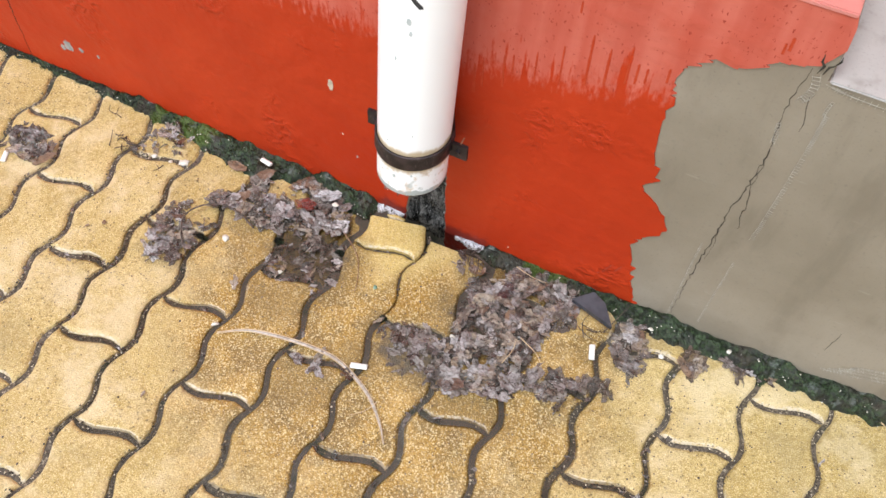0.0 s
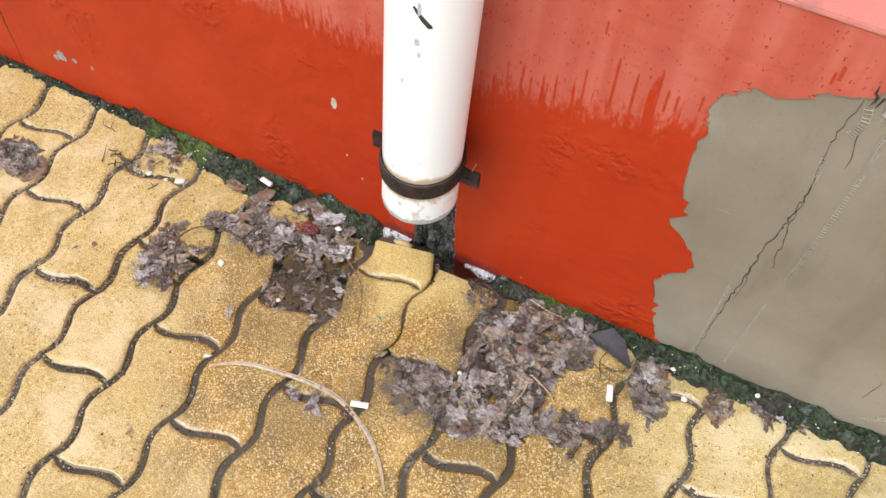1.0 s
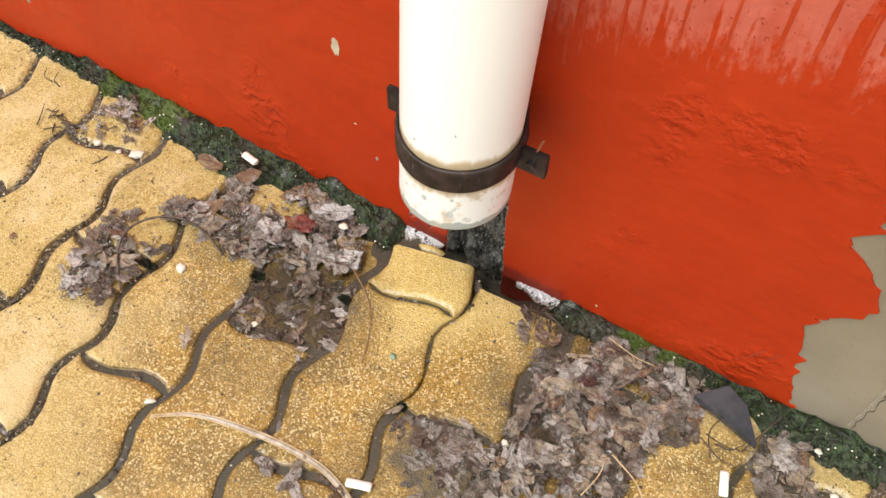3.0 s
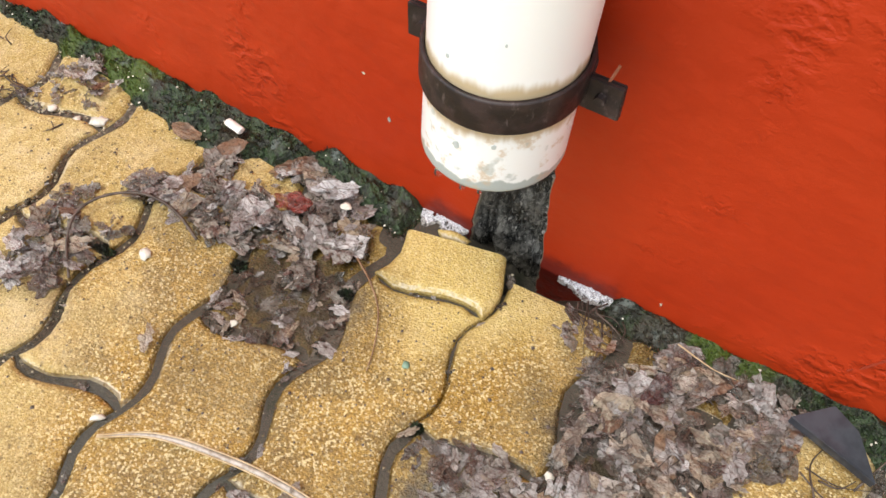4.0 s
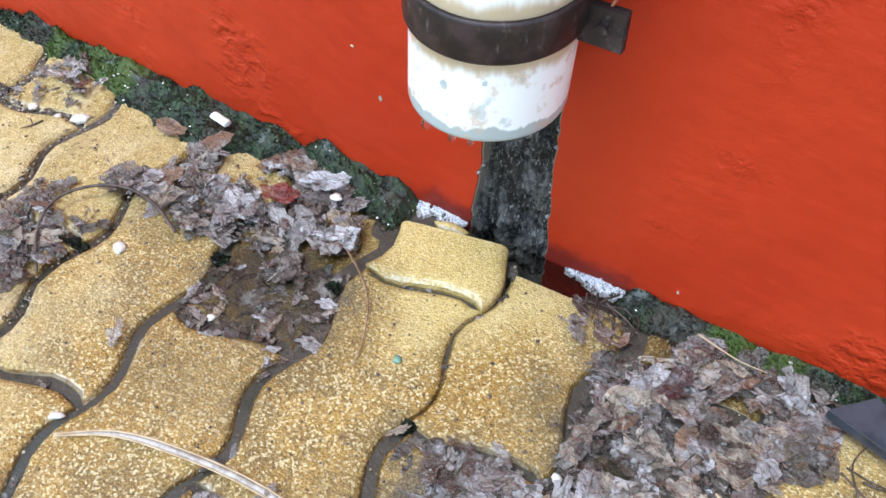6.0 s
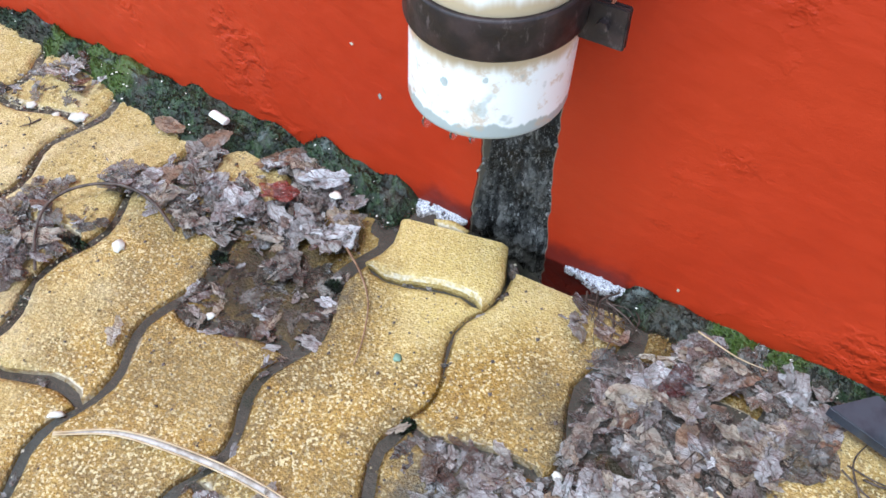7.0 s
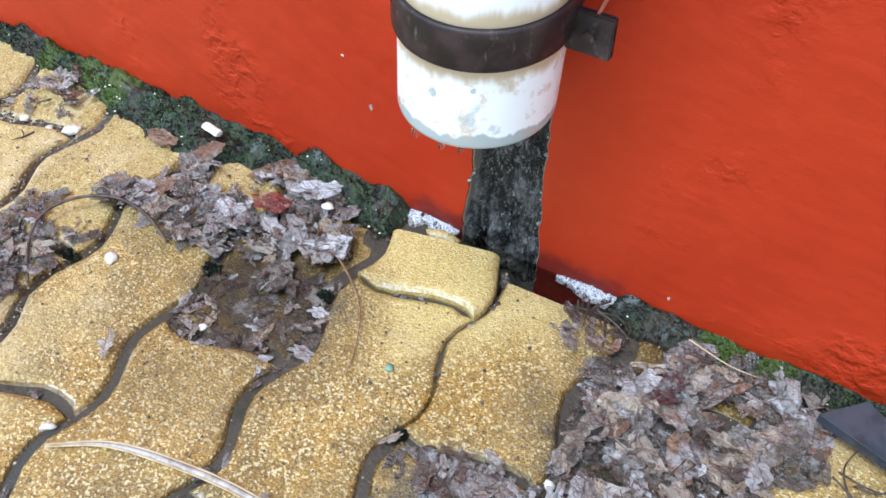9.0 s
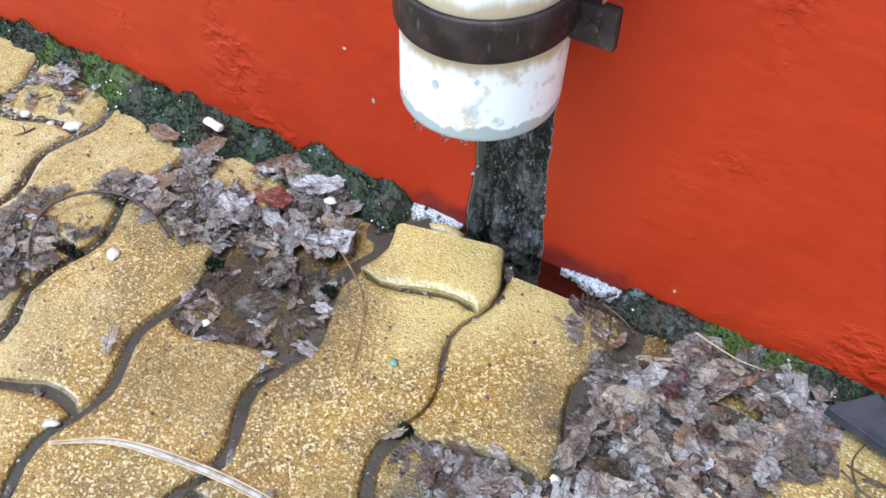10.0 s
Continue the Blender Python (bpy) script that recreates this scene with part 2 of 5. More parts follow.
def make_pvc():
    """White plastic: clean above, yellow-brown tide marks round the clamp, grey grime at the lip."""
    m = Nodes("white_pvc")
    x, y, z = m.xyz()
    wob = m.maths("MULTIPLY", m.maths("SUBTRACT", m.noise(1.0, 3, 0.6, m.stretch(60, 60, 9)), 0.5), 0.022)
    h = m.maths("ADD", z, wob)
    near = m.maths("ABSOLUTE", m.maths("SUBTRACT", m.maths("SUBTRACT", h, m.maths("MULTIPLY", m.maths("ADD", y, 0.062), 0.045)), 0.3022))
    tide = m.step(near, 0.0190, 0.0290, 0.80, 0.0)
    base = m.mix(m.step(m.noise(3.0, 4), 0.35, 0.7), (0.91, 0.93, 0.95), (0.94, 0.96, 0.98))
    base = m.mix(tide, base, (0.42, 0.29, 0.11))
    lip = m.step(h, 0.2295, 0.2325, 0.9, 0.0)
    base = m.mix(lip, base, (0.36, 0.41, 0.41))
    low = m.step(z, 0.285, 0.30, 1.0, 0.0)
    dirt = m.maths("MULTIPLY", low, m.step(m.noise(65.0, 5, 0.65), 0.54, 0.68, 0.0, 0.7))
    base = m.mix(dirt, base, (0.56, 0.42, 0.27))
    scum = m.maths("MULTIPLY", low, m.step(m.noise(48.0, 3), 0.60, 0.68, 0.0, 0.6))
    base = m.mix(scum, base, (0.42, 0.47, 0.46))
    return m.done(base, 0.30, m.bump(m.noise(40.0, 3), 0.06, 0.002))


def make_iron():
    m = Nodes("dark_painted_iron")
    base = m.mix(m.step(m.noise(55.0, 4), 0.40, 0.65), (0.010, 0.006, 0.007), (0.034, 0.020, 0.021))
    base = m.mix(m.step(m.noise(1.0, 4, 0.7, m.stretch(130, 130, 60)), 0.56, 0.70, 0.0, 0.7), base, (0.11, 0.085, 0.085))
    return m.done(base, m.step(m.noise(80.0, 3), 0.3, 0.7, 0.42, 0.62), m.bump(m.noise(220.0, 3), 0.35, 0.001))


def make_leaf(name, tones, rough=0.13):
    """Thin, half-rotted, wet leaf skin: one tone a leaf, pleated between its veins."""
    m = Nodes(name)
    tone = m.node("ShaderNodeObjectInfo", "Random")
    island = m.node("ShaderNodeNewGeometry", "Random Per Island")
    u, v, _ = m.xyz(m.node("ShaderNodeTexCoord", "UV"))
    pick = m.maths("FRACT", m.maths("ADD", m.maths("MULTIPLY", tone, 3.7), island))
    base, n = tones[0], len(tones)
    for k in range(1, n):
        base = m.mix(m.step(pick, k / n - 0.06, k / n + 0.06), base, tones[k])
    rotted = m.noise(38.0, 4, 0.6)
    base = m.mix(m.step(rotted, 0.50, 0.68, 0.0, 0.75), base, (0.070, 0.044, 0.034))
    base = m.mix(m.step(m.noise(27.0, 4, 0.6), 0.54, 0.68, 0.0, 0.65), base, (0.55, 0.53, 0.54))
    base = m.mix(m.step(m.noise(210.0, 3, 0.6), 0.54, 0.70, 0.0, 0.50), base, (0.095, 0.066, 0.052))
    pleat = m.maths("FRACT", m.maths("MULTIPLY", m.maths("ADD", m.maths("ABSOLUTE", v), m.maths("MULTIPLY", u, 0.8)), 8.0))
    vein = m.step(m.maths("ABSOLUTE", m.maths("SUBTRACT", pleat, 0.5)), 0.36, 0.48)
    rib = m.step(m.maths("ABSOLUTE", v), 0.006, 0.022, 1.0, 0.0)
    lines = m.maths("MAXIMUM", m.maths("MULTIPLY", vein, 0.45), rib)
    base = m.mix(m.maths("MULTIPLY", lines, 0.6), base, (0.16, 0.10, 0.07))
    folds = m.maths("ADD", m.noise(95.0, 4, 0.6), m.maths("MULTIPLY", m.noise(1.0, 3, 0.6, m.stretch(55, 150, 80)), 0.8))
    normal = m.bump(lines, 0.5, 0.002, m.bump(folds, 1.0, 0.009))
    thin = m.step(m.noise(60.0, 3), 0.35, 0.65, 0.66, 0.96)
    return m.done(base, m.step(rotted, 0.35, 0.65, rough, rough + 0.18), normal, Alpha=thin, Specular_IOR_Level=0.9)


def make_moss():
    m = Nodes("moss")
    base = m.mix(m.step(m.noise(130.0, 4, 0.65), 0.35, 0.65), (0.005, 0.009, 0.004), (0.026, 0.048, 0.017))
    base = m.mix(m.step(m.noise(17.0, 4), 0.50, 0.62, 0.0, 0.85), base, (0.024, 0.018, 0.012))
    x, y, z = m.xyz()
    for cx, half in ((-0.575, 0.055), (0.150, 0.050), (-0.66, 0.02)):
        d = m.maths("ADD", m.maths("DIVIDE", m.maths("ABSOLUTE", m.maths("SUBTRACT", x, cx)), half), m.maths("MULTIPLY", m.maths("SUBTRACT", m.noise(40.0, 3), 0.5), 1.6))
        base = m.mix(m.step(d, 0.45, 0.95, 0.8, 0.0), base, (0.048, 0.078, 0.008))
    base = m.mix(m.step(m.noise(55.0, 4, 0.65), 0.50, 0.62, 0.0, 0.85), base, (0.010, 0.011, 0.008))
    base = m.mix(m.step(m.noise(33.0, 4, 0.6, m.stretch(1, 1, 0.4)), 0.60, 0.70, 0.0, 0.6), base, (0.13, 0.15, 0.14))
    base = m.mix(m.step(m.noise(330.0, 2), 0.62, 0.74, 0.0, 0.5), base, (0.11, 0.12, 0.06))
    blade = m.step(m.node("ShaderNodeNewGeometry", "Random Per Island"), 0.0, 1.0, 0.35, 1.9)
    base = m.mix(1.0, base, m.node("ShaderNodeCombineXYZ", X=blade, Y=blade, Z=blade), "MULTIPLY")
    return m.done(base, 0.5, m.bump(m.noise(320.0, 3), 0.9, 0.003))


def make_plain(name, a, b, scale, rough, relief=0.2, **more):
    m = Nodes(name)
    base = m.mix(m.step(m.noise(scale, 4), 0.35, 0.65), a, b)
    return m.done(base, rough, m.bump(m.noise(scale * 4, 3), relief, 0.001), **more)


def make_water():
    m = Nodes("murky_water")
    ripples = m.bump(m.noise(38.0, 2), 0.10, 0.004)
    clear = m.node("ShaderNodeBsdfTransparent", Color=(0.72, 0.70, 0.66))
    shine = m.node("ShaderNodeBsdfGlossy", Color=(1, 1, 1), Roughness=0.03, Normal=ripples)
    fres = m.node("ShaderNodeFresnel", IOR=1.33, Normal=ripples)
    n = m.tree.nodes.new("ShaderNodeMixShader")
    for k, v in enumerate((fres, clear, shine)):
        m.tree.links.new(v, n.inputs[k])
    m.tree.links.new(n.outputs[0], m.out.inputs["Surface"])
    return m.mat


def make_foam():
    """Froth: clusters of white bubbles with dark gaps between them."""
    m = Nodes("white_foam")
    cells = m.grains(620.0)
    base = m.mix(m.step(cells, 0.25, 0.60), (0.86, 0.87, 0.90), (0.60, 0.60, 0.66))
    gaps = m.maths("MULTIPLY", m.step(m.noise(130.0, 4, 0.65), 0.34, 0.50), m.step(cells, 0.55, 0.90, 1.0, 0.6))
    return m.done(base, 0.25, m.bump(cells, 0.8, 0.002), Alpha=gaps)


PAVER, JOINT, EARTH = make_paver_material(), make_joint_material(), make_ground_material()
RED = make_red_paint()
PLASTER = make_plaster("grey_cement_plaster", (0.212, 0.182, 0.136), (0.262, 0.228, 0.176))
# Grey cement, its colour lightened for the sky on the flat top.
LEDGE = make_plaster("sky_lit_cement_ledge", (0.34, 0.335, 0.32), (0.42, 0.415, 0.40))
# Faded paint; the sky's light on the plinth top is in its colour.
PINK = make_plaster("faded_lit_pink_plaster", (0.56, 0.20, 0.17), (0.64, 0.26, 0.23), False)
MORTAR, PVC, IRON, WATER, MOSS = make_wet_mortar(), make_pvc(), make_iron(), make_water(), make_moss()
LILAC, DUN, TAN, UMBER, ASH = (0.24, 0.195, 0.185), (0.20, 0.135, 0.095), (0.33, 0.245, 0.165), (0.070, 0.042, 0.034), (0.42, 0.385, 0.375)
LEAF = make_leaf("sodden_leaf", (UMBER, DUN, LILAC, (0.60, 0.57, 0.57), TAN, LILAC, (0.13, 0.088, 0.075), ASH, (0.40, 0.32, 0.24)))
LEAF_BROWN = make_leaf("brown_leaf", ((0.15, 0.066, 0.034), (0.22, 0.11, 0.06), (0.26, 0.15, 0.085)), 0.35)
LEAF_RED = make_leaf("dark_red_leaf", ((0.17, 0.015, 0.009), (0.20, 0.022, 0.013)))
# Dark copy: leaves sunk in water, and painted shade inside the heaps.
LEAF_DARK = make_leaf("dark_leaf", ((0.066, 0.054, 0.045), (0.14, 0.112, 0.090), (0.22, 0.185, 0.16), (0.082, 0.075, 0.064), (0.29, 0.26, 0.235)), 0.12)
STALK = make_plain("dry_stalk", (0.44, 0.31, 0.17), (0.58, 0.45, 0.28), 90, 0.5)
TWIG = make_plain("dark_twig", (0.035, 0.022, 0.016), (0.10, 0.07, 0.055), 120, 0.5)
PAPER = make_plain("white_filter_paper", (0.72, 0.70, 0.66), (0.84, 0.83, 0.80), 60, 0.7)
STONE = make_plain("pale_pebble", (0.60, 0.56, 0.48), (0.80, 0.77, 0.70), 120, 0.6)
GRIT = make_plain("joint_grit", (0.30, 0.24, 0.15), (0.62, 0.55, 0.43), 60, 0.7)
FOAM = make_foam()
SLATE = make_plain("dark_glazed_tile", (0.028, 0.032, 0.042), (0.050, 0.056, 0.070), 40, 0.10, 0.1)
CRACK = make_plain("crack_shade", (0.02, 0.018, 0.014), (0.05, 0.042, 0.03), 90, 0.9)
TAPE = make_plain("white_mesh_tape", (0.29, 0.265, 0.215), (0.44, 0.415, 0.355), 60, 0.7)
SCUFF = make_plain("black_scuff", (0.02, 0.022, 0.025), (0.05, 0.055, 0.06), 200, 0.6)
SMEAR = make_plain("grey_smear", (0.42, 0.47, 0.48), (0.52, 0.57, 0.58), 150, 0.5)
FLAKE = make_plain("bared_plaster", (0.42, 0.36, 0.27), (0.55, 0.48, 0.38), 80, 0.8)
FLAKE_GREY = make_plain("bared_grey_plaster", (0.24, 0.24, 0.23), (0.34, 0.33, 0.31), 80, 0.8)


# ---- helpers of the scene ----
def mesh_of(bm, name, material, smooth=False):
    me = bpy.data.meshes.new(name)
    bmesh.ops.recalc_face_normals(bm, faces=bm.faces)
    bm.to_mesh(me)
    bm.free()
    me.materials.append(material)
    if smooth:
        me.polygons.foreach_set("use_smooth", [True] * len(me.polygons))
    return me


def part(name, bm, material, parent=None, label="", smooth=False):
    ob = new(name, mesh_of(bm, name, material, smooth))
    ob.parent = parent
    return tagged(ob, label)


def lay_uv(me, flat):
    """Gives each corner the flat place of its vertex."""
    layer = me.uv_layers.new(name="UVMap")
    ids = np.empty(len(me.loops), dtype=np.int32)
    me.loops.foreach_get("vertex_index", ids)
    layer.data.foreach_set("uv", np.asarray(flat, dtype=np.float32)[ids].ravel())


def raw(name, verts, faces, material, parent=None, smooth=False, flat=None):
    me = bpy.data.meshes.new(name)
    me.from_pydata([tuple(v) for v in verts], [], faces)
    if flat:
        lay_uv(me, flat)
    me.materials.append(material)
    if smooth:
        me.polygons.foreach_set("use_smooth", [True] * len(me.polygons))
    ob = new(name, me)
    ob.parent = parent
    return ob


def slab_xz(outline, front, back):
    """A bmesh: an outline in x and z, from y = front to y = back."""
    n = len(outline)
    places, _, tris, *_ = delaunay_2d_cdt([Vector(p) for p in outline], [(k, (k + 1) % n) for k in range(n)], [], 1, 1e-6)
    bm = bmesh.new()
    near = [bm.verts.new((p.x, front, p.y)) for p in places]
    far = [bm.verts.new((p.x, back, p.y)) for p in places]
    for tri in tris:
        bm.faces.new([near[k] for k in tri])
        bm.faces.new([far[k] for k in reversed(tri)])
    for e in [e for e in bm.edges if len(e.link_faces) == 1 and e.verts[0].co.y == e.verts[1].co.y == near[0].co.y]:
        a, b = (near.index(v) for v in e.verts)
        bm.faces.new((near[a], near[b], far[b], far[a]))
    return bm


def box(bm, lo, hi, bevel=0.0):
    made = bmesh.ops.create_cube(bm, size=1.0)["verts"]
    for v in made:
        v.co = [lo[k] + (v.co[k] + 0.5) * (hi[k] - lo[k]) for k in range(3)]
    if bevel:
        edges = list({e for v in made for e in v.link_edges})
        bmesh.ops.bevel(bm, geom=edges, offset=bevel, segments=2, affect="EDGES")
    return bm


def tube_along(points, radius, sides=7, taper=1.0, bm=None):
    """A bmesh tube along points, of tapering radius."""
    bm = bm or bmesh.new()
    pts = [Vector(p) for p in points]
    rings = []
    for k, p in enumerate(pts):
        d = (pts[min(k + 1, len(pts) - 1)] - pts[max(k - 1, 0)]).normalized()
        u = d.cross(Vector((0.13, 0.07, 1))).normalized()
        w = d.cross(u)
        r = radius * (1 + (taper - 1) * k / max(1, len(pts) - 1))
        rings.append([bm.verts.new(p + r * (math.cos(6.2832 * s / sides) * u + math.sin(6.2832 * s / sides) * w)) for s in range(sides)])
    for a, b in zip(rings, rings[1:]):
        for s in range(sides):
            bm.faces.new((a[s], a[(s + 1) % sides], b[(s + 1) % sides], b[s]))
    bm.faces.new(rings[0])
    bm.faces.new(rings[-1][::-1])
    return bm


def smooth_line(points, steps=6):
    """A soft curve through points."""
    pts = [Vector(p) for p in points]
    pts = [2 * pts[0] - pts[1], *pts, 2 * pts[-1] - pts[-2]]
    out = []
    for a, b, c, d in zip(pts, pts[1:], pts[2:], pts[3:]):
        for k in range(steps):
            t = k / steps
            out.append(0.5 * (2 * b + (c - a) * t + (2 * a - 5 * b + 4 * c - d) * t * t + (3 * b - a - 3 * c + d) * t ** 3))
    return [*out, pts[-2]]


def inside(x, y, poly):
    hit = False
    for (ax, ay), (bx, by) in zip(poly, poly[1:] + poly[:1]):
        if (ay > y) != (by > y) and x < (bx - ax) * (y - ay) / (by - ay) + ax:
            hit = not hit
    return hit


# ---- the ground ----
bm = bmesh.new()
bmesh.ops.create_grid(bm, x_segments=2, y_segments=2, size=60)
ground = part("ground", bm, EARTH)
ground.location.z = -0.07
tagged(ground, "bare packed earth reaching to the horizon", "ground", kind="structure")

# the paving's lattice: origin, a step across the columns, and half a paver along them
ORIGIN, ACROSS, HALF = Vector((-0.5231, -0.4658, 0)), Vector((0.1197, 0.0033, 0)), Vector((-0.0042, 0.1217, 0))


def lattice(i, k):
    return ORIGIN + i * ACROSS + k * HALF


# the line along the wall where moss meets the pavers
MOSS_X = [-1.6, -1.05, -0.907, -0.783, -0.678, -0.573, -0.453, -0.403, -0.34, -0.308, -0.226, -0.174, -0.06, 0.042, 0.087, 0.189, 0.317, 0.353, 0.451, 0.524, 0.634, 0.741, 1.6]
MOSS_Y = [-0.018, -0.018, -0.016, -0.020, -0.024, -0.036, -0.056, -0.066, -0.030, -0.020, -0.040, -0.044, -0.022, -0.024, -0.026, -0.026, -0.032, -0.038, -0.036, -0.028, -0.022, -0.020, -0.022]


def moss_edge(x):
    return float(np.interp(x, MOSS_X, MOSS_Y))


def bed_height(x, y):
    """The joints' bed: gently uneven, with a pit washed out below the pipe."""
    z = -0.0062 + 0.0018 * noise.noise(Vector((x * 20, y * 20, 3)))
    pit = max(0.0, 1 - abs(x + 0.055) / 0.085) * max(0.0, 1 + y / 0.05)
    return z - 0.045 * min(1.0, 1.6 * pit)


bm = bmesh.new()
bed_x = [*np.linspace(-3, -0.35, 50), *np.linspace(-0.34, 0.34, 69), *np.linspace(0.35, 3, 50)]
bed_y = [*np.linspace(-2.97, -0.22, 50), *np.linspace(-0.21, 0.03, 25)]
rows = [[bm.verts.new((x, y, bed_height(x, y))) for x in bed_x] for y in bed_y]
for a, b in zip(rows, rows[1:]):
    for k in range(len(bed_x) - 1):
        bm.faces.new((a[k], a[k + 1], b[k + 1], b[k]))
pavement = part("pavement", bm, JOINT, smooth=True)
tagged(pavement, "yellow wavy interlocking concrete paving with muddy joints", "pavement", kind="structure")


# ---- the wall: a rendered plinth with a ledge, stepped down beside the repair ----
def ragged(points, step, amount, seed, along=0.0):
    """Points joined by lines broken into uneven steps."""
    rnd = random.Random(seed)
    out = []
    for (ax, az), (bx, bz) in zip(points, points[1:]):
        n = max(1, int(math.hypot(bx - ax, bz - az) / step))
        for k in range(n):
            t = (k + (rnd.uniform(-0.3, 0.3) if k else 0)) / n
            out.append((ax + (bx - ax) * t + rnd.uniform(-amount, amount), az + (bz - az) * t + rnd.uniform(-along, along)))
    return [*out, points[-1]]


SLOT_LEFT = ragged([(-0.126, -0.09), (-0.124, 0.0), (-0.120, 0.05), (-0.115, 0.085), (-0.117, 0.12), (-0.117, 0.24)], 0.008, 0.0016, 3)
SLOT_RIGHT = ragged([(-0.051, 0.24), (-0.050, 0.15), (-0.049, 0.08), (-0.047, 0.0), (-0.046, -0.09)], 0.008, 0.0014, 4)
STEP = ragged([(4.0, 0.583), (0.47, 0.583), (0.408, 0.585)], 0.06, 0.0, 5, 0.0012)
TOP = ragged([(0.404, 0.676), (-0.96, 0.677), (-4.0, 0.677)], 0.05, 0.0, 6, 0.0015)
core = [(-4.0, -0.09), *SLOT_LEFT, *SLOT_RIGHT, (4.0, -0.09), *STEP, (0.410, 0.63), (0.408, 0.66), *TOP]
wall = part("wall_north", slab_xz(core, 0.0, 0.25), PLASTER)
tagged(wall, "low plinth wall of red-painted plaster with a grey cement repair", "wall", kind="structure")

# the painted coat, 2 mm thick, with a brushed edge over the repair
EDGE = [(0.308, -0.08), (0.307, 0.029), (0.288, 0.083), (0.281, 0.13), (0.269, 0.177), (0.290, 0.200), (0.313, 0.231), (0.292, 0.270), (0.255, 0.304), (0.270, 0.326), (0.262, 0.36), (0.256, 0.391), (0.252, 0.444), (0.251, 0.505), (0.256, 0.538), (0.284, 0.564), (0.309, 0.559), (0.335, 0.571), (0.348, 0.588), (0.372, 0.592), (0.392, 0.600), (0.404, 0.618)]
rnd = random.Random(8)
edge = []
for (ax, az), (bx, bz) in zip(EDGE, EDGE[1:]):
    n = max(1, int(math.hypot(bx - ax, bz - az) / 0.011))
    for k in range(n):
        t = (k + rnd.uniform(0.0, 0.5)) / n
        tooth = rnd.choice((-0.003, -0.001, 0.0, 0.002, 0.007)) * rnd.uniform(0.5, 1.2)
        edge.append((ax + (bx - ax) * t + tooth, az + (bz - az) * t))
        if rnd.random() < 0.7:
            edge.append((edge[-1][0] - tooth - 0.001, edge[-1][1] + 0.002))
coat = [(-4.0, -0.085), *[(x - 0.0015, z) for x, z in SLOT_LEFT], *[(x + 0.0015, z) for x, z in SLOT_RIGHT], *edge, (0.4105, 0.632), (0.4085, 0.661), (0.4045, 0.6755), *[(x, z - 0.0005) for x, z in TOP[1:]]]
part("paint_coat", slab_xz(coat, -0.002, 0.001), RED, wall, "brushed orange-red paint, faded to chalky pink above")

bm = bmesh.new()
box(bm, (-4.0, -0.0035, 0.674), (0.404, 0.25, 0.6805), 0.0015)
part("painted_ledge", bm, PINK, wall, "faded pink top of the plinth, sky light painted in")
bm = bmesh.new()
box(bm, (0.411, -0.002, 0.583), (4.0, 0.25, 0.587), 0.0015)
part("cement_ledge", bm, LEDGE, wall, "pale grey cement ledge")

# rough mortar at the back of the drain slot
bm = bmesh.new()
bmesh.ops.create_grid(bm, x_segments=34, y_segments=110, size=0.5)
for v in bm.verts:
    x, z = -0.085 + v.co.x * 0.10, 0.08 + v.co.y * 0.34
    p = Vector((x * 55, z * 40, 1.3))
    y = 0.015 + 0.010 * noise.fractal(p, 0.6, 2.0, 6) + 0.004 * noise.noise(p * 5)
    side = max(0.0, abs(x + 0.085) - 0.026) / 0.012
    v.co = Vector((x, max(0.0025, y - 0.012 * min(1.0, side)), z))
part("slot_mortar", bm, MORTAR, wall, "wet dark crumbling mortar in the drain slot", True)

# crumbs of mortar along the slot's edges
bm = bmesh.new()
rnd = random.Random(12)
for line in (SLOT_LEFT, SLOT_RIGHT):
    for x, z in line:
        if -0.005 < z < 0.235 and rnd.random() < 0.45:
            r = rnd.uniform(0.0008, 0.0022)
            made = bmesh.ops.create_icosphere(bm, subdivisions=1, radius=r, matrix=Matrix.Translation((x + rnd.uniform(-0.001, 0.001), -0.001, z)))
            for v in made["verts"]:
                v.co += Vector([rnd.uniform(-0.3, 0.3) * r for _ in range(3)])
tagged(part("slot_crust", bm, make_plain("pale_mortar_crumb", (0.08, 0.075, 0.07), (0.42, 0.40, 0.38), 160, 0.4), wall), kind="stuff")


def ribbon(points, widths, y):
    """A thin uneven strip in x and z, 0.6 mm proud."""
    bm = bmesh.new()
    pts = [Vector((x, 0, z)) for x, z in points]
    rows = []
    for k, p in enumerate(pts):
        d = (pts[min(k + 1, len(pts) - 1)] - pts[max(k - 1, 0)]).normalized()
        side = Vector((d.z, 0, -d.x)) * widths[k] / 2
        rows.append([bm.verts.new((q.x, yy, q.z)) for q in (p - side, p + side) for yy in (y, y + 0.0006)])
    for a, b in zip(rows, rows[1:]):
        for s, t in ((0, 2), (2, 3), (3, 1), (1, 0)):
            bm.faces.new((a[s], a[t], b[t], b[s]))
    return bm


def crack(points, width, seed, y=-0.0006):
    rnd = random.Random(seed)
    pts = ragged(points, 0.007, 0.0022, seed, 0.001)
    n = len(pts)
    widths = [max(0.0003, 0.65 * width * rnd.uniform(0.25, 1.3) * min(1, 0.25 + 3 * k / n, 0.15 + 3 * (n - 1 - k) / n)) for k in range(n)]
    # No groove is cut: its shade is a dark strip laid on the wall.
    return part("crack", ribbon(pts, widths, y), CRACK, wall)


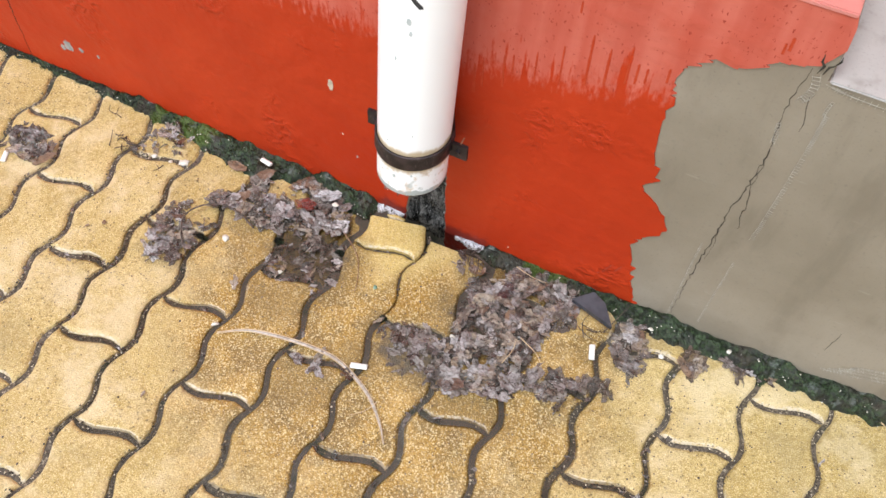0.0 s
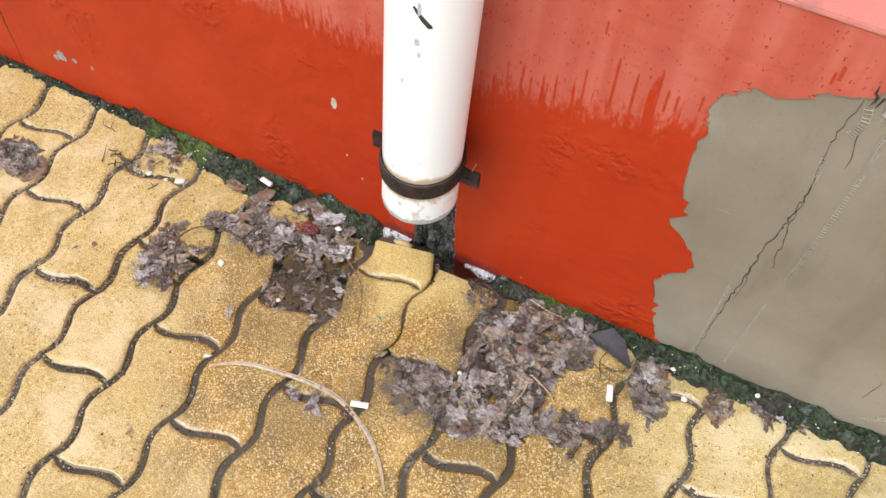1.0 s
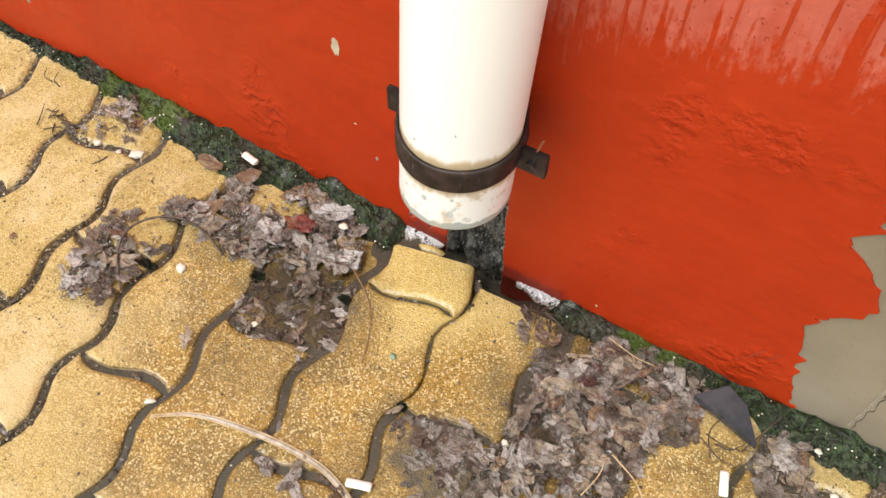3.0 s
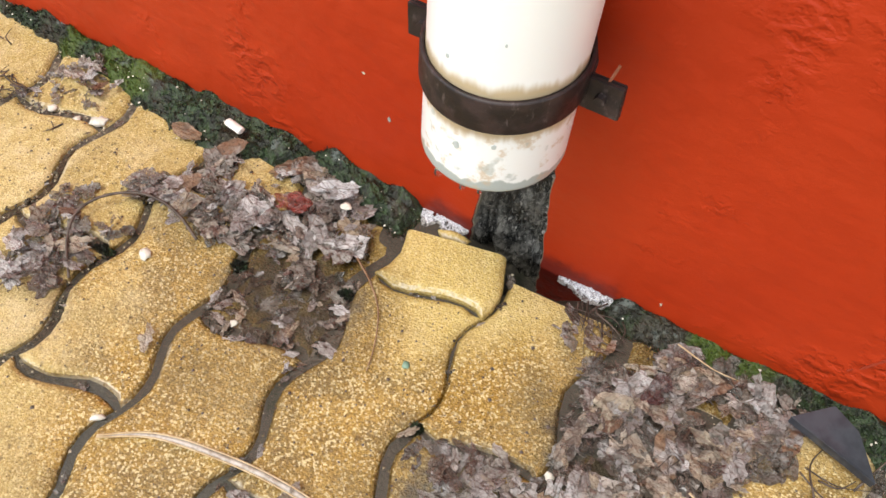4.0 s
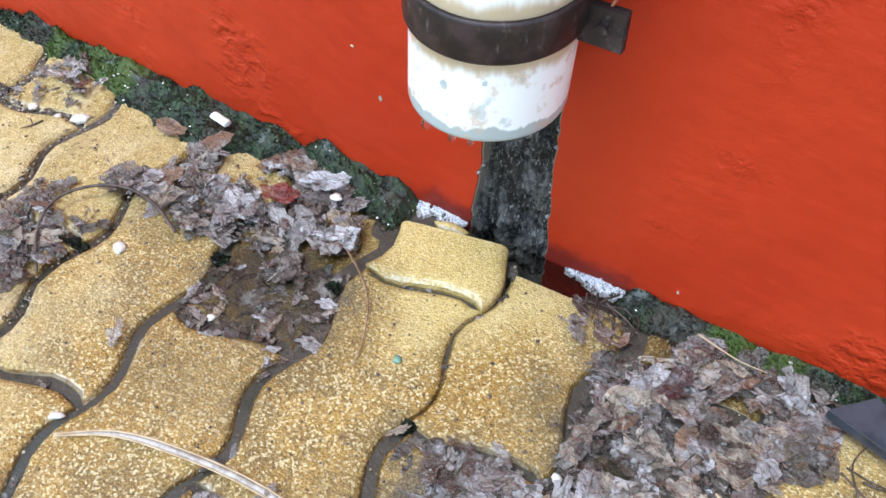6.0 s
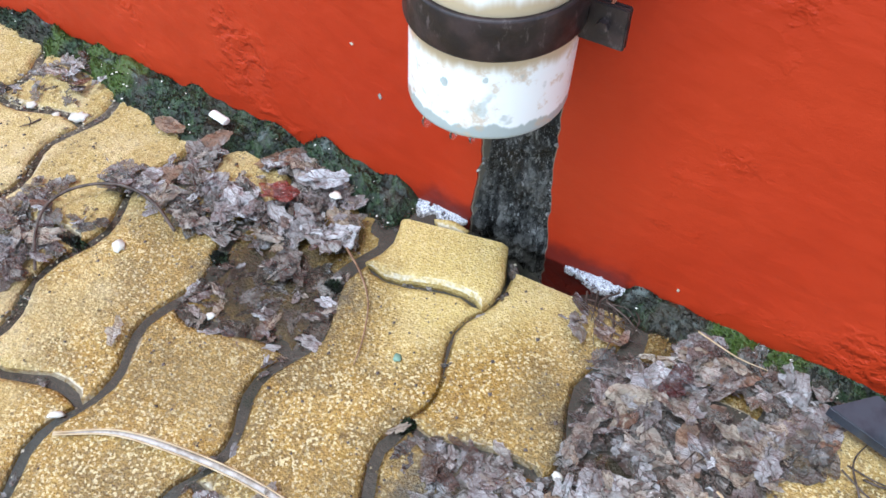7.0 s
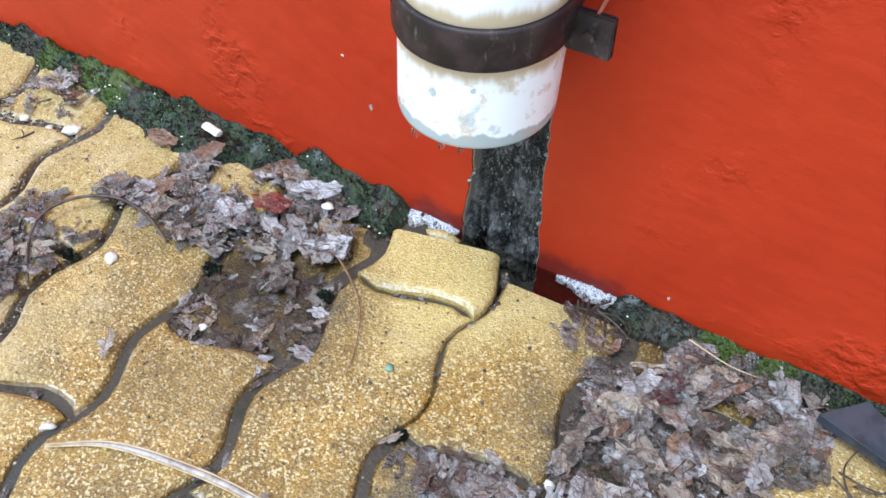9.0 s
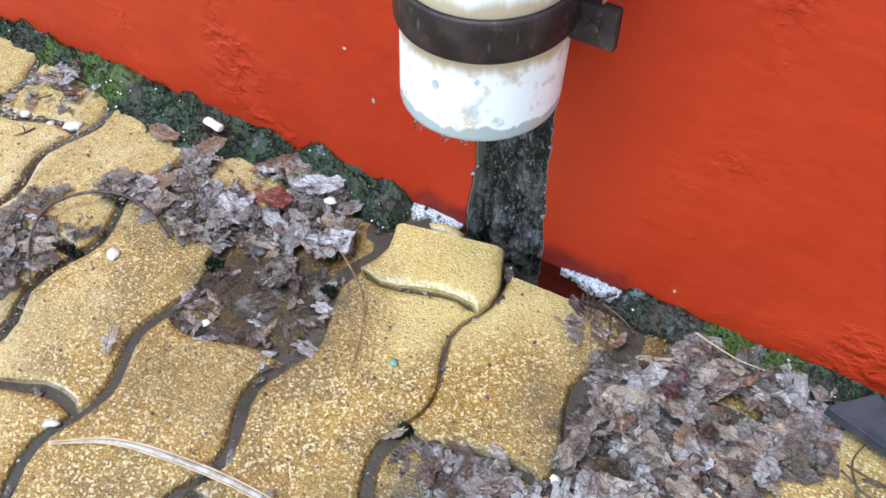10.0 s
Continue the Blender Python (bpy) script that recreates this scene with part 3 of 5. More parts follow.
crack([(0.389, 0.595), (0.384, 0.570), (0.382, 0.545), (0.384, 0.512), (0.386, 0.477), (0.388, 0.429), (0.386, 0.393), (0.380, 0.336), (0.377, 0.260), (0.374, 0.200), (0.371, 0.10), (0.371, 0.03)], 0.0022, 21)
crack([(0.389, 0.430), (0.390, 0.395), (0.391, 0.368), (0.396, 0.330), (0.400, 0.293)], 0.0016, 22)
crack([(0.378, 0.29), (0.381, 0.25), (0.379, 0.20)], 0.0010, 23)
crack([(0.399, 0.592), (0.404, 0.604), (0.410, 0.618), (0.4105, 0.624)], 0.004, 24, -0.0027)
crack([(0.400, 0.555), (0.406, 0.53), (0.408, 0.50)], 0.0012, 25)
crack([(0.60, 0.10), (0.604, 0.155)], 0.001, 26)
crack([(0.392, 0.62), (0.396, 0.605), (0.394, 0.592)], 0.004, 27, -0.0027)
crack([(-0.976, 0.676), (-0.977, 0.40), (-0.976, 0.148), (-0.984, -0.01)], 0.0034, 28, -0.0027)


def mesh_tape(points, width, pitch, seed, cell=1.0):
    """A bared strip of glass-fibre mesh: two rails and rungs."""
    rnd = random.Random(seed)
    bm = bmesh.new()
    run = smooth_line([(x, 0, z) for x, z in points], 8)
    length = sum((b - a).length for a, b in zip(run, run[1:]))
    n = max(3, int(length / pitch))
    for k in range(n):
        f = k / n * (len(run) - 1)
        d = (run[int(f) + 1] - run[int(f)]).normalized()
        p = run[int(f)].lerp(run[int(f) + 1], f - int(f))
        side = Vector((d.z, 0, -d.x))
        if rnd.random() < 0.05:
            continue
        half = side * width / 2 * rnd.uniform(0.85, 1.1)
        c = p + d * rnd.uniform(-0.0006, 0.0006)
        tube_along([c - half + Vector((0, -0.0012, 0)), c + half + Vector((0, -0.0010, 0))], 0.00036, 4, 1.0, bm)
    for s in (-1, 1):
        if cell > 0.5 or s < 0:
            tube_along([p + Vector((s * width * 0.42, -0.0010, 0)) for p in run], 0.0003, 4, 1.0, bm)
    return part("mesh_tape", bm, TAPE, wall)


mesh_tape([(0.394, 0.592), (0.399, 0.572), (0.397, 0.556), (0.391, 0.545)], 0.0105, 0.0042, 31)
mesh_tape([(0.383, 0.503), (0.386, 0.486), (0.387, 0.468)], 0.006, 0.0042, 32)
mesh_tape([(0.427, 0.537), (0.428, 0.472), (0.427, 0.366), (0.424, 0.281)], 0.0062, 0.0040, 33, 0.0)
mesh_tape([(0.419, 0.219), (0.417, 0.13), (0.416, 0.037)], 0.0030, 0.0042, 34, 0.0)
mesh_tape([(0.366, 0.235), (0.366, 0.18), (0.367, 0.11), (0.367, 0.025)], 0.0034, 0.0040, 35, 0.0)
mesh_tape([(0.412, 0.581), (0.44, 0.576), (0.50, 0.574)], 0.009, 0.0055, 36)
mesh_tape([(0.425, 0.560), (0.423, 0.545), (0.424, 0.535)], 0.004, 0.0036, 37)
for k in range(4):
    mesh_tape([(0.615 + 0.012 * k, 0.050 + 0.009 * k), (0.66, 0.064 + 0.009 * k), (0.72, 0.088 + 0.009 * k)], 0.008, 0.006, 38 + k)


# strokes of fresh paint reaching up over the old coat: x at the top and foot, z at the top and foot
STROKES = [(-0.015, -0.022, 0.423, 0.363), (-0.003, -0.008, 0.439, 0.38), (0.027, 0.022, 0.457, 0.394), (0.04, 0.036, 0.463, 0.424), (0.072, 0.068, 0.482, 0.428), (0.106, 0.101, 0.507, 0.434), (0.14, 0.135, 0.54, 0.45), (0.165, 0.162, 0.528, 0.463), (0.191, 0.19, 0.516, 0.476), (0.203, 0.203, 0.52, 0.482), (0.215, 0.215, 0.517, 0.488), (0.241, 0.242, 0.529, 0.501), (0.356, 0.359, 0.628, 0.605), (0.351, 0.353, 0.618, 0.598), (0.117, 0.115, 0.583, 0.561)]
STROKE = make_plain("fresh_red_stroke", (0.40, 0.040, 0.012), (0.45, 0.055, 0.020), 60, 0.48, 0.2, Specular_IOR_Level=0.28)


def blot(cx, cz, w, h, seed, y=-0.0026, n=16):
    """A flat flake with an uneven outline, on the wall."""
    rnd = random.Random(seed)
    outline = [(cx + w / 2 * math.cos(6.2832 * k / n) * rnd.uniform(0.6, 1.15), cz + h / 2 * math.sin(6.2832 * k / n) * rnd.uniform(0.6, 1.15)) for k in range(n)]
    return slab_xz(outline, y, y + 0.0008)


for cx, cz, w, h, seed, mat in ((-0.259, 0.265, 0.012, 0.026, 41, FLAKE), (-0.858, 0.087, 0.022, 0.034, 42, FLAKE_GREY), (-0.874, 0.076, 0.012, 0.016, 43, FLAKE_GREY), (-0.826, 0.089, 0.014, 0.012, 44, FLAKE_GREY), (-0.219, 0.109, 0.004, 0.007, 45, FLAKE_GREY), (-0.785, 0.090, 0.006, 0.01, 46, FLAKE_GREY), (0.076, 0.028, 0.0026, 0.004, 47, FLAKE), (-0.245, 0.155, 0.004, 0.003, 48, FLAKE)):
    part("paint_chip", blot(cx, cz, w, h, seed), mat, wall, "chip of bared plaster")
for x, z0, z1, w, seed in ((0.243, 0.070, 0.098, 0.005, 51), (0.262, 0.085, 0.104, 0.006, 52), (0.236, 0.060, 0.066, 0.004, 53)):
    pts = [(x + 0.4 * (z - z0), z) for z in np.linspace(z0, z1, 7)]
    part("scratch", ribbon(pts, [w * random.Random(seed + k).uniform(0.2, 0.6) for k in range(7)], -0.0027), make_plain("scratched_paint", (0.30, 0.03, 0.012), (0.36, 0.04, 0.015), 120, 0.6) if seed == 51 else bpy.data.materials["scratched_paint"], wall)

for k, (x0, x1, z1, z0) in enumerate(STROKES):
    rnd = random.Random(600 + k)
    zs = np.linspace(z0 + 0.004, z1, 9)
    w = rnd.uniform(0.0024, 0.0042)
    z1 -= rnd.uniform(0.0, 0.018)
    pts = [(x0 + 0.02 * (z1 - z) * rnd.uniform(0.6, 1.0), z) for z in zs]
    part("brush_stroke", ribbon(pts, [w * rnd.uniform(0.75, 1.1) * (1 if q < 8 else 0.5) for q in range(9)], -0.0025), STROKE, wall)

# the building above the plinth, behind its ledge
bm = bmesh.new()
box(bm, (-4.0, 0.25, -0.09), (4.0, 0.45, 3.0))
tagged(part("wall_upper", bm, PINK), "plain pink plastered house wall behind the plinth", "wall", kind="structure")

# ---- the downpipe and its clamp ----
LEAN_X, PIPE_X, PIPE_Y, PIPE_R = 0.0424, -0.0911, -0.062, 0.055


def axis(z):
    return Vector((PIPE_X + LEAN_X * z, PIPE_Y, z))


TILT = 0.045    # the clamp hangs a little lower in front


def lathe(profile, sides=72, tilt=0.0):
    """A bmesh turned about the pipe's axis: rows of radius and height."""
    bm = bmesh.new()
    rings = [[bm.verts.new(axis(z) + Vector((r * math.cos(6.2832 * s / sides), r * math.sin(6.2832 * s / sides), tilt * r * math.sin(6.2832 * s / sides)))) for s in range(sides)] for r, z in profile]
    for a, b in zip(rings, rings[1:]):
        for s in range(sides):
            bm.faces.new((a[s], a[(s + 1) % sides], b[(s + 1) % sides], b[s]))
    return bm


MOUTH = 0.2205
pipe = new("downpipe")
tagged(pipe, "white plastic rainwater downpipe ending above the paving", "downpipe")
heights = [MOUTH + 0.004, 0.26, 0.30, 0.40, 0.6, 1.0, 1.8, 2.9]
profile = [(PIPE_R - 0.0035, 2.9), (PIPE_R - 0.0035, 0.6), (PIPE_R - 0.0035, MOUTH + 0.003), (PIPE_R - 0.0028, MOUTH + 0.0006), (PIPE_R - 0.0015, MOUTH), (PIPE_R - 0.0005, MOUTH + 0.001), (PIPE_R, MOUTH + 0.003)] + [(PIPE_R, z) for z in heights]
part("pipe", lathe(profile), PVC, pipe, "", True)


def on_pipe(angle, z, lift):
    """A place on the pipe's face; angle in degrees from facing straight out, to the right."""
    a = radians(angle)
    return axis(z) + Vector((math.sin(a), -math.cos(a), 0)) * (PIPE_R + lift)


def pipe_patch(outline, lift=0.0006):
    bm = bmesh.new()
    bm.faces.new([bm.verts.new(on_pipe(a, z, lift)) for a, z in outline])
    out = bmesh.ops.extrude_face_region(bm, geom=bm.faces[:])
    for v in (g for g in out["geom"] if isinstance(g, bmesh.types.BMVert)):
        v.co += (v.co - axis(v.co.z)).normalized() * -0.0008
    return bm


part("scuff_mark", pipe_patch([(2, 0.6135), (4, 0.6150), (11, 0.6075), (18, 0.5995), (25.5, 0.5915), (26, 0.5885), (21, 0.5880), (14, 0.5955), (7, 0.6055)]), SCUFF, pipe, "black scuff mark")
rnd = random.Random(60)
for a, z, w, h in ((9, 0.566, 8, 0.011), (12, 0.548, 5, 0.009), (10, 0.612, 5, 0.02), (-8, 0.50, 2.5, 0.008), (-18, 0.335, 3, 0.004), (22, 0.36, 2, 0.003), (-4, 0.262, 6, 0.008), (24, 0.270, 4, 0.005)):
    part("grey_smear", pipe_patch([(a + w * 0.5 * math.cos(6.2832 * k / 11) * rnd.uniform(0.7, 1.1), z + h * 0.5 * math.sin(6.2832 * k / 11) * rnd.uniform(0.7, 1.1)) for k in range(11)], 0.0005), SMEAR, pipe, "grey smear")

clamp = new("pipe_clamp")
tagged(clamp, "dark iron clamp band bolted round the downpipe", "pipe clamp")
LOW, HIGH = 0.2885, 0.3180
r = PIPE_R + 0.0008
part("band", lathe([(r, LOW), (r + 0.0028, LOW + 0.0004), (r + 0.0032, LOW + 0.002), (r + 0.0032, HIGH - 0.002), (r + 0.0028, HIGH - 0.0004), (r, HIGH), (r, LOW)], 72, TILT), IRON, clamp, "", True)
cx = axis(0.305).x
for side, reach in ((1, 0.0835), (-1, 0.083)):
    for y0 in (PIPE_Y + 0.006, PIPE_Y + 0.0093):
        bm = bmesh.new()
        a, b = sorted((cx + side * (PIPE_R - 0.002), cx + side * reach))
        box(bm, (a, y0, 0.2785), (b, y0 + 0.0032, 0.3075), 0.0008)
        ear = part("ear", bm, IRON, clamp)
    bolt = [(cx + side * (reach - 0.014), PIPE_Y + 0.001, 0.294), (cx + side * (reach - 0.014), PIPE_Y + 0.020, 0.294)]
    part("bolt", tube_along([Vector(p) for p in bolt], 0.0042, 6), IRON, ear)
# the stem that ties the clamp to the wall
part("wall_stem", tube_along([Vector((cx + 0.055, PIPE_Y + 0.008, 0.303)), Vector((cx + 0.053, PIPE_Y + 0.020, 0.308)), Vector((cx + 0.030, 0.001, 0.312))], 0.0050, 10), IRON, clamp)
part("wire_end", tube_along([Vector((cx + 0.071, PIPE_Y + 0.010, 0.306)), Vector((cx + 0.074, PIPE_Y + 0.016, 0.317))], 0.0012, 6), make_plain("rusty_wire", (0.20, 0.06, 0.03), (0.30, 0.10, 0.05), 90, 0.6), clamp, "rusty bent wire end")

# beads of water at the pipe's mouth
DROP = Nodes("clear_drop").done((0.95, 0.97, 1.0), 0.02, Transmission_Weight=1.0, IOR=1.33)
for a, s in ((-20, 0.0034), (4, 0.0026), (18, 0.0022)):
    bm = bmesh.new()
    bmesh.ops.create_icosphere(bm, subdivisions=2, radius=s)
    for v in bm.verts:
        v.co.z *= 1.35
    d = part("water_drop", bm, DROP, None, "", True)
    d.location = on_pipe(a, MOUTH - s * 0.7, -0.0015)
    tagged(d, "clear water drop hanging from the pipe's rim", "water drop", "drops at the pipe's mouth")

# ---- moss along the foot of the wall ----
GAP = (-0.170, 0.020)     # washed bare below the pipe


def moss_height(x, f):
    """Height of the moss at x, where f runs from 0 at the wall to 1 at its edge."""
    lump = 0.5 + 0.5 * noise.noise(Vector((x * 16, 0.3, 2.0)))
    h = 0.006 + 0.019 * lump + 0.012 * noise.noise(Vector((x * 36, f * 2.5, 5.0)))
    h *= 1 - 0.5 * max(0.0, 1 - abs(x - 0.12) / 0.16)
    h *= min(1.0, 0.35 + max(0.0, x + 0.85) / 0.22)
    h += 0.018 * min(1.0, max(0.0, (x - 0.28) / 0.4))
    return -0.014 + (h + 0.012) * max(0.0, 1 - f ** 2.4) + 0.005 * min(1.0, 4 * f) * noise.noise(Vector((x * 150, f * 9, 1.0)))


def moss_bed(x0, x1):
    verts, faces = [], []
    nx, ny = int((x1 - x0) / 0.004), 14
    for a in range(nx + 1):
        x = x0 + (x1 - x0) * a / nx
        ends = min(1.0, (x - x0) / 0.02, (x1 - x) / 0.02)
        width = -moss_edge(x) + 0.014 * (0.4 + noise.noise(Vector((x * 45, 7, 0)))) + 0.007
        for b in range(ny + 1):
            f = b / ny
            z = moss_height(x, f)
            verts.append((x, 0.002 - f * width, z if ends >= 1 else -0.014 + (z + 0.014) * ends))
    for a in range(nx):
        for b in range(ny):
            k = a * (ny + 1) + b
            faces.append((k, k + 1, k + ny + 2, k + ny + 1))
    rnd = random.Random(70)
    for _ in range(int((x1 - x0) * 9000)):
        a, b = rnd.randrange(nx), rnd.randrange(ny)
        p = Vector(verts[a * (ny + 1) + b])
        if noise.noise(Vector((p.x * 30, p.y * 30, 9))) < -0.25:
            continue
        lean = Vector((rnd.uniform(-1, 1), rnd.uniform(-1.3, 0.5), rnd.uniform(0.5, 1.4))).normalized() * rnd.uniform(0.002, 0.0055)
        side = lean.cross(Vector((rnd.uniform(-1, 1), rnd.uniform(-1, 1), 0.2))).normalized() * rnd.uniform(0.0006, 0.0012)
        p += Vector((rnd.uniform(-0.002, 0.002), rnd.uniform(-0.0015, 0.0015), -0.0006))
        n = len(verts)
        verts += [p - side, p + side, p + lean * 0.6 + side * 0.8, p + lean]
        faces += [(n, n + 1, n + 2), (n, n + 2, n + 3)]
    ob = raw("moss", verts, faces, MOSS)
    return tagged(ob, "damp dark green moss growing along the wall's foot", "moss", kind="stuff")


moss_bed(-1.6, GAP[0])
moss_bed(GAP[1], 1.6)

def moss_tuft(x, y, radius, seed):
    """A low cushion of moss growing in a joint."""
    rnd = random.Random(seed)
    verts, faces = [], []
    for _ in range(260):
        a, f = rnd.uniform(0, 6.2832), math.sqrt(rnd.random())
        r = radius * f * (0.7 + 0.5 * noise.noise(Vector((math.cos(a) * 1.5, math.sin(a) * 1.5, seed))))
        p = Vector((r * math.cos(a), r * 0.75 * math.sin(a), -0.0055 + 0.006 * (1 - f * f)))
        lean = Vector((rnd.uniform(-1, 1), rnd.uniform(-1.2, 0.8), rnd.uniform(0.4, 1.3))).normalized() * rnd.uniform(0.002, 0.005)
        side = lean.cross(Vector((rnd.uniform(-1, 1), rnd.uniform(-1, 1), 0.2))).normalized() * rnd.uniform(0.0008, 0.0015)
        n = len(verts)
        verts += [p - side, p + side, p + lean * 0.6 + side * 0.8, p + lean]
        faces += [(n, n + 1, n + 2), (n, n + 2, n + 3)]
    ob = raw("moss_tuft", verts, faces, MOSS)
    ob.location = (x, y, 0)
    return tagged(ob, "small dark green moss tuft in a wet paving joint", "moss", kind="stuff")


for k, (x, y) in enumerate([(-0.299, -0.158), (-0.19, -0.13), (-0.059, -0.212), (-0.424, -0.213), (-0.369, -0.086), (-0.327, 0.0)]):
    moss_tuft(x, y, (0.014, 0.012, 0.011, 0.015, 0.013, 0.016)[k], 75 + k)

# ---- water lying in the joints and hollows ----
verts = [(-0.10, -0.30, -0.0030)]
for k in range(48):
    a = 6.2832 * k / 48
    r = 1 + 0.18 * noise.noise(Vector((math.cos(a) * 1.5, math.sin(a) * 1.5, 4)))
    verts.append((-0.10 + 0.50 * r * math.cos(a), min(-0.004, -0.30 + 0.40 * r * math.sin(a)), -0.0030))
water = raw("water", verts, [(0, 1 + k, 1 + (k + 1) % 48) for k in range(48)], WATER)
water.visible_shadow = False
tagged(water, "shallow murky rainwater standing in the paving joints", "water", kind="structure")


# ---- dead leaves ----
LEAF_FLAT = {}


def leaf_mesh(name, seed, material, lobes=5, width=0.8, deep=0.35, torn=1, crumple=1.0):
    """A limp dead leaf about one unit long: lobed, torn at the rim, folded and wrinkled."""
    rnd = random.Random(seed)
    n, rings = 40, (0.2, 0.42, 0.62, 0.80, 0.92, 1.0)
    off = rnd.uniform(0, 50)
    tears = [(rnd.uniform(0, 6.28), rnd.uniform(0.15, 0.5), rnd.uniform(0.3, 0.7)) for _ in range(torn)]
    fold, hinge = rnd.uniform(0, 3.14), rnd.uniform(-0.15, 0.15)
    lift = rnd.uniform(0.0, 0.35) * crumple
    verts, faces, flat = [], [], []
    rim = []
    for k in range(n):
        a = 6.2832 * k / n
        r = 0.5 * (1 - deep + deep * abs(math.cos(lobes * a / 2 + off)) ** 0.8)
        r *= 1 + 0.22 * noise.noise(Vector((math.cos(a) * 1.6 + off, math.sin(a) * 1.6, 1))) + rnd.uniform(-0.06, 0.06)
        for at, half, keep in tears:
            gap = abs((a - at + 3.1416) % 6.2832 - 3.1416)
            if gap < half:
                r *= keep + (1 - keep) * gap / half
        rim.append(r)
    for s in rings:
        for k in range(n):
            a = 6.2832 * k / n
            x, y = s * rim[k] * math.cos(a), s * rim[k] * math.sin(a) * width
            flat.append((x, y))
            p = Vector((x * 3.2 + off, y * 3.2, off))
            z = crumple * (0.16 * (0.5 - abs(noise.noise(p))) + 0.10 * noise.noise(p * 2.3) + 0.05 * noise.noise(p * 5))
            across = x * math.sin(fold) - y * math.cos(fold) - hinge
            z += lift * max(0.0, across) * 0.8
            pull = 1 - 0.25 * lift * (across > 0)
            wob = 0.08 * crumple
            verts.append((x * pull + wob * noise.noise(p * 1.7 + Vector((9, 0, 0))), y * pull + wob * noise.noise(p * 1.7 + Vector((0, 9, 0))), z))
    flat.append((0, 0))
    verts.append((0, 0, 0.08 * crumple * (1 - 2 * abs(noise.noise(Vector((off, 0, off)))))))
    last = len(verts) - 1
    for k in range(n):
        q = (k + 1) % n
        faces.append((last, k, q))
        for ring in range(len(rings) - 1):
            faces.append((ring * n + k, (ring + 1) * n + k, (ring + 1) * n + q, ring * n + q))
    me = bpy.data.meshes.new(name)
    me.from_pydata(verts, [], faces)
    lay_uv(me, flat)
    LEAF_FLAT[me.name] = flat
    me.materials.append(material)
    me.polygons.foreach_set("use_smooth", [True] * len(me.polygons))
    return me


LEAVES = [leaf_mesh("leaf", 100 + k, LEAF, (5, 3, 2, 2, 2)[k % 5], (0.75, 0.5, 0.36, 0.6, 0.22)[k % 5], (0.30, 0.15, 0.2, 0.25, 0.3)[k % 5], 1 + k % 3, (1.3, 0.9, 1.8, 1.5)[k % 4]) for k in range(24)]
LEAVES_BROWN = [leaf_mesh("leaf", 130 + k, LEAF_BROWN, 2, 0.5, 0.15, 0, 0.6) for k in range(3)]
LEAVES_RED = [leaf_mesh("leaf", 140 + k, LEAF_RED, 5, 0.7, 0.35, 1, 1.2) for k in range(2)]
SCRAPS = [leaf_mesh("scrap", 150 + k, LEAF, 2, (0.35, 0.6, 0.22)[k % 3], 0.3, 2, 1.2) for k in range(8)]


def leaf_pose(rnd, x, y, z, size, tilt=15, flat=0.46):
    m = pose(x, y, z, rnd.gauss(0, tilt), rnd.gauss(0, tilt), rnd.uniform(0, 360))
    return m @ Matrix.Diagonal((size, size * rnd.uniform(0.75, 1.1), size * flat * rnd.uniform(0.6, 1.4), 1))


def leaf_pile(label, poly, count, loose, seed, top=0.012, sizes=(0.018, 0.058)):
    """A pile: a matted bed of many leaves in one mesh, and loose leaves on it."""
    rnd = random.Random(seed)
    xs, ys = [p[0] for p in poly], [p[1] for p in poly]
    mid = Vector((sum(xs) / len(xs), sum(ys) / len(ys), 0))
    pile = new("leaf_pile")
    pile.location = mid
    tagged(pile, label, "leaf pile")

    def heap(x, y):
        return max(0.001, top * (0.62 + 0.75 * noise.noise(Vector((x * 26, y * 26, seed * 0.37)))))

    def spot():
        while True:
            x, y = rnd.uniform(min(xs), max(xs)), rnd.uniform(min(ys), max(ys))
            if inside(x, y, poly) and y < -0.012:
                if noise.noise(Vector((x * 22, y * 22, seed))) > -0.30 or rnd.random() < 0.35:
                    return x, y

    verts, faces, flat = [], [], []
    for k in range(count):
        x, y = spot()
        me = rnd.choice(LEAVES)
        m = leaf_pose(rnd, x - mid.x, y - mid.y, heap(x, y) * rnd.uniform(0.0, 0.6), rnd.uniform(*sizes), 9)
        n = len(verts)
        flat += LEAF_FLAT[me.name]
        verts += [m @ v.co for v in me.vertices]
        faces += [tuple(n + i for i in f.vertices) for f in me.polygons]
    if count:
        # The darker copy underneath paints the shade in the gaps between leaves.
        bed = raw("leaf_mat", verts, faces, LEAF_DARK, pile, True, flat)
        tagged(bed, "matted sodden leaves", kind="stuff")
    for k in range(loose):
        x, y = spot()
        pool = LEAVES_BROWN if rnd.random() < 0.05 else LEAVES
        ob = new("leaf", rnd.choice(pool))
        ob.parent = pile
        ob.matrix_local = leaf_pose(rnd, x - mid.x, y - mid.y, heap(x, y) * rnd.uniform(0.5, 1.0) + 0.001, rnd.uniform(*sizes), 10)
    return pile


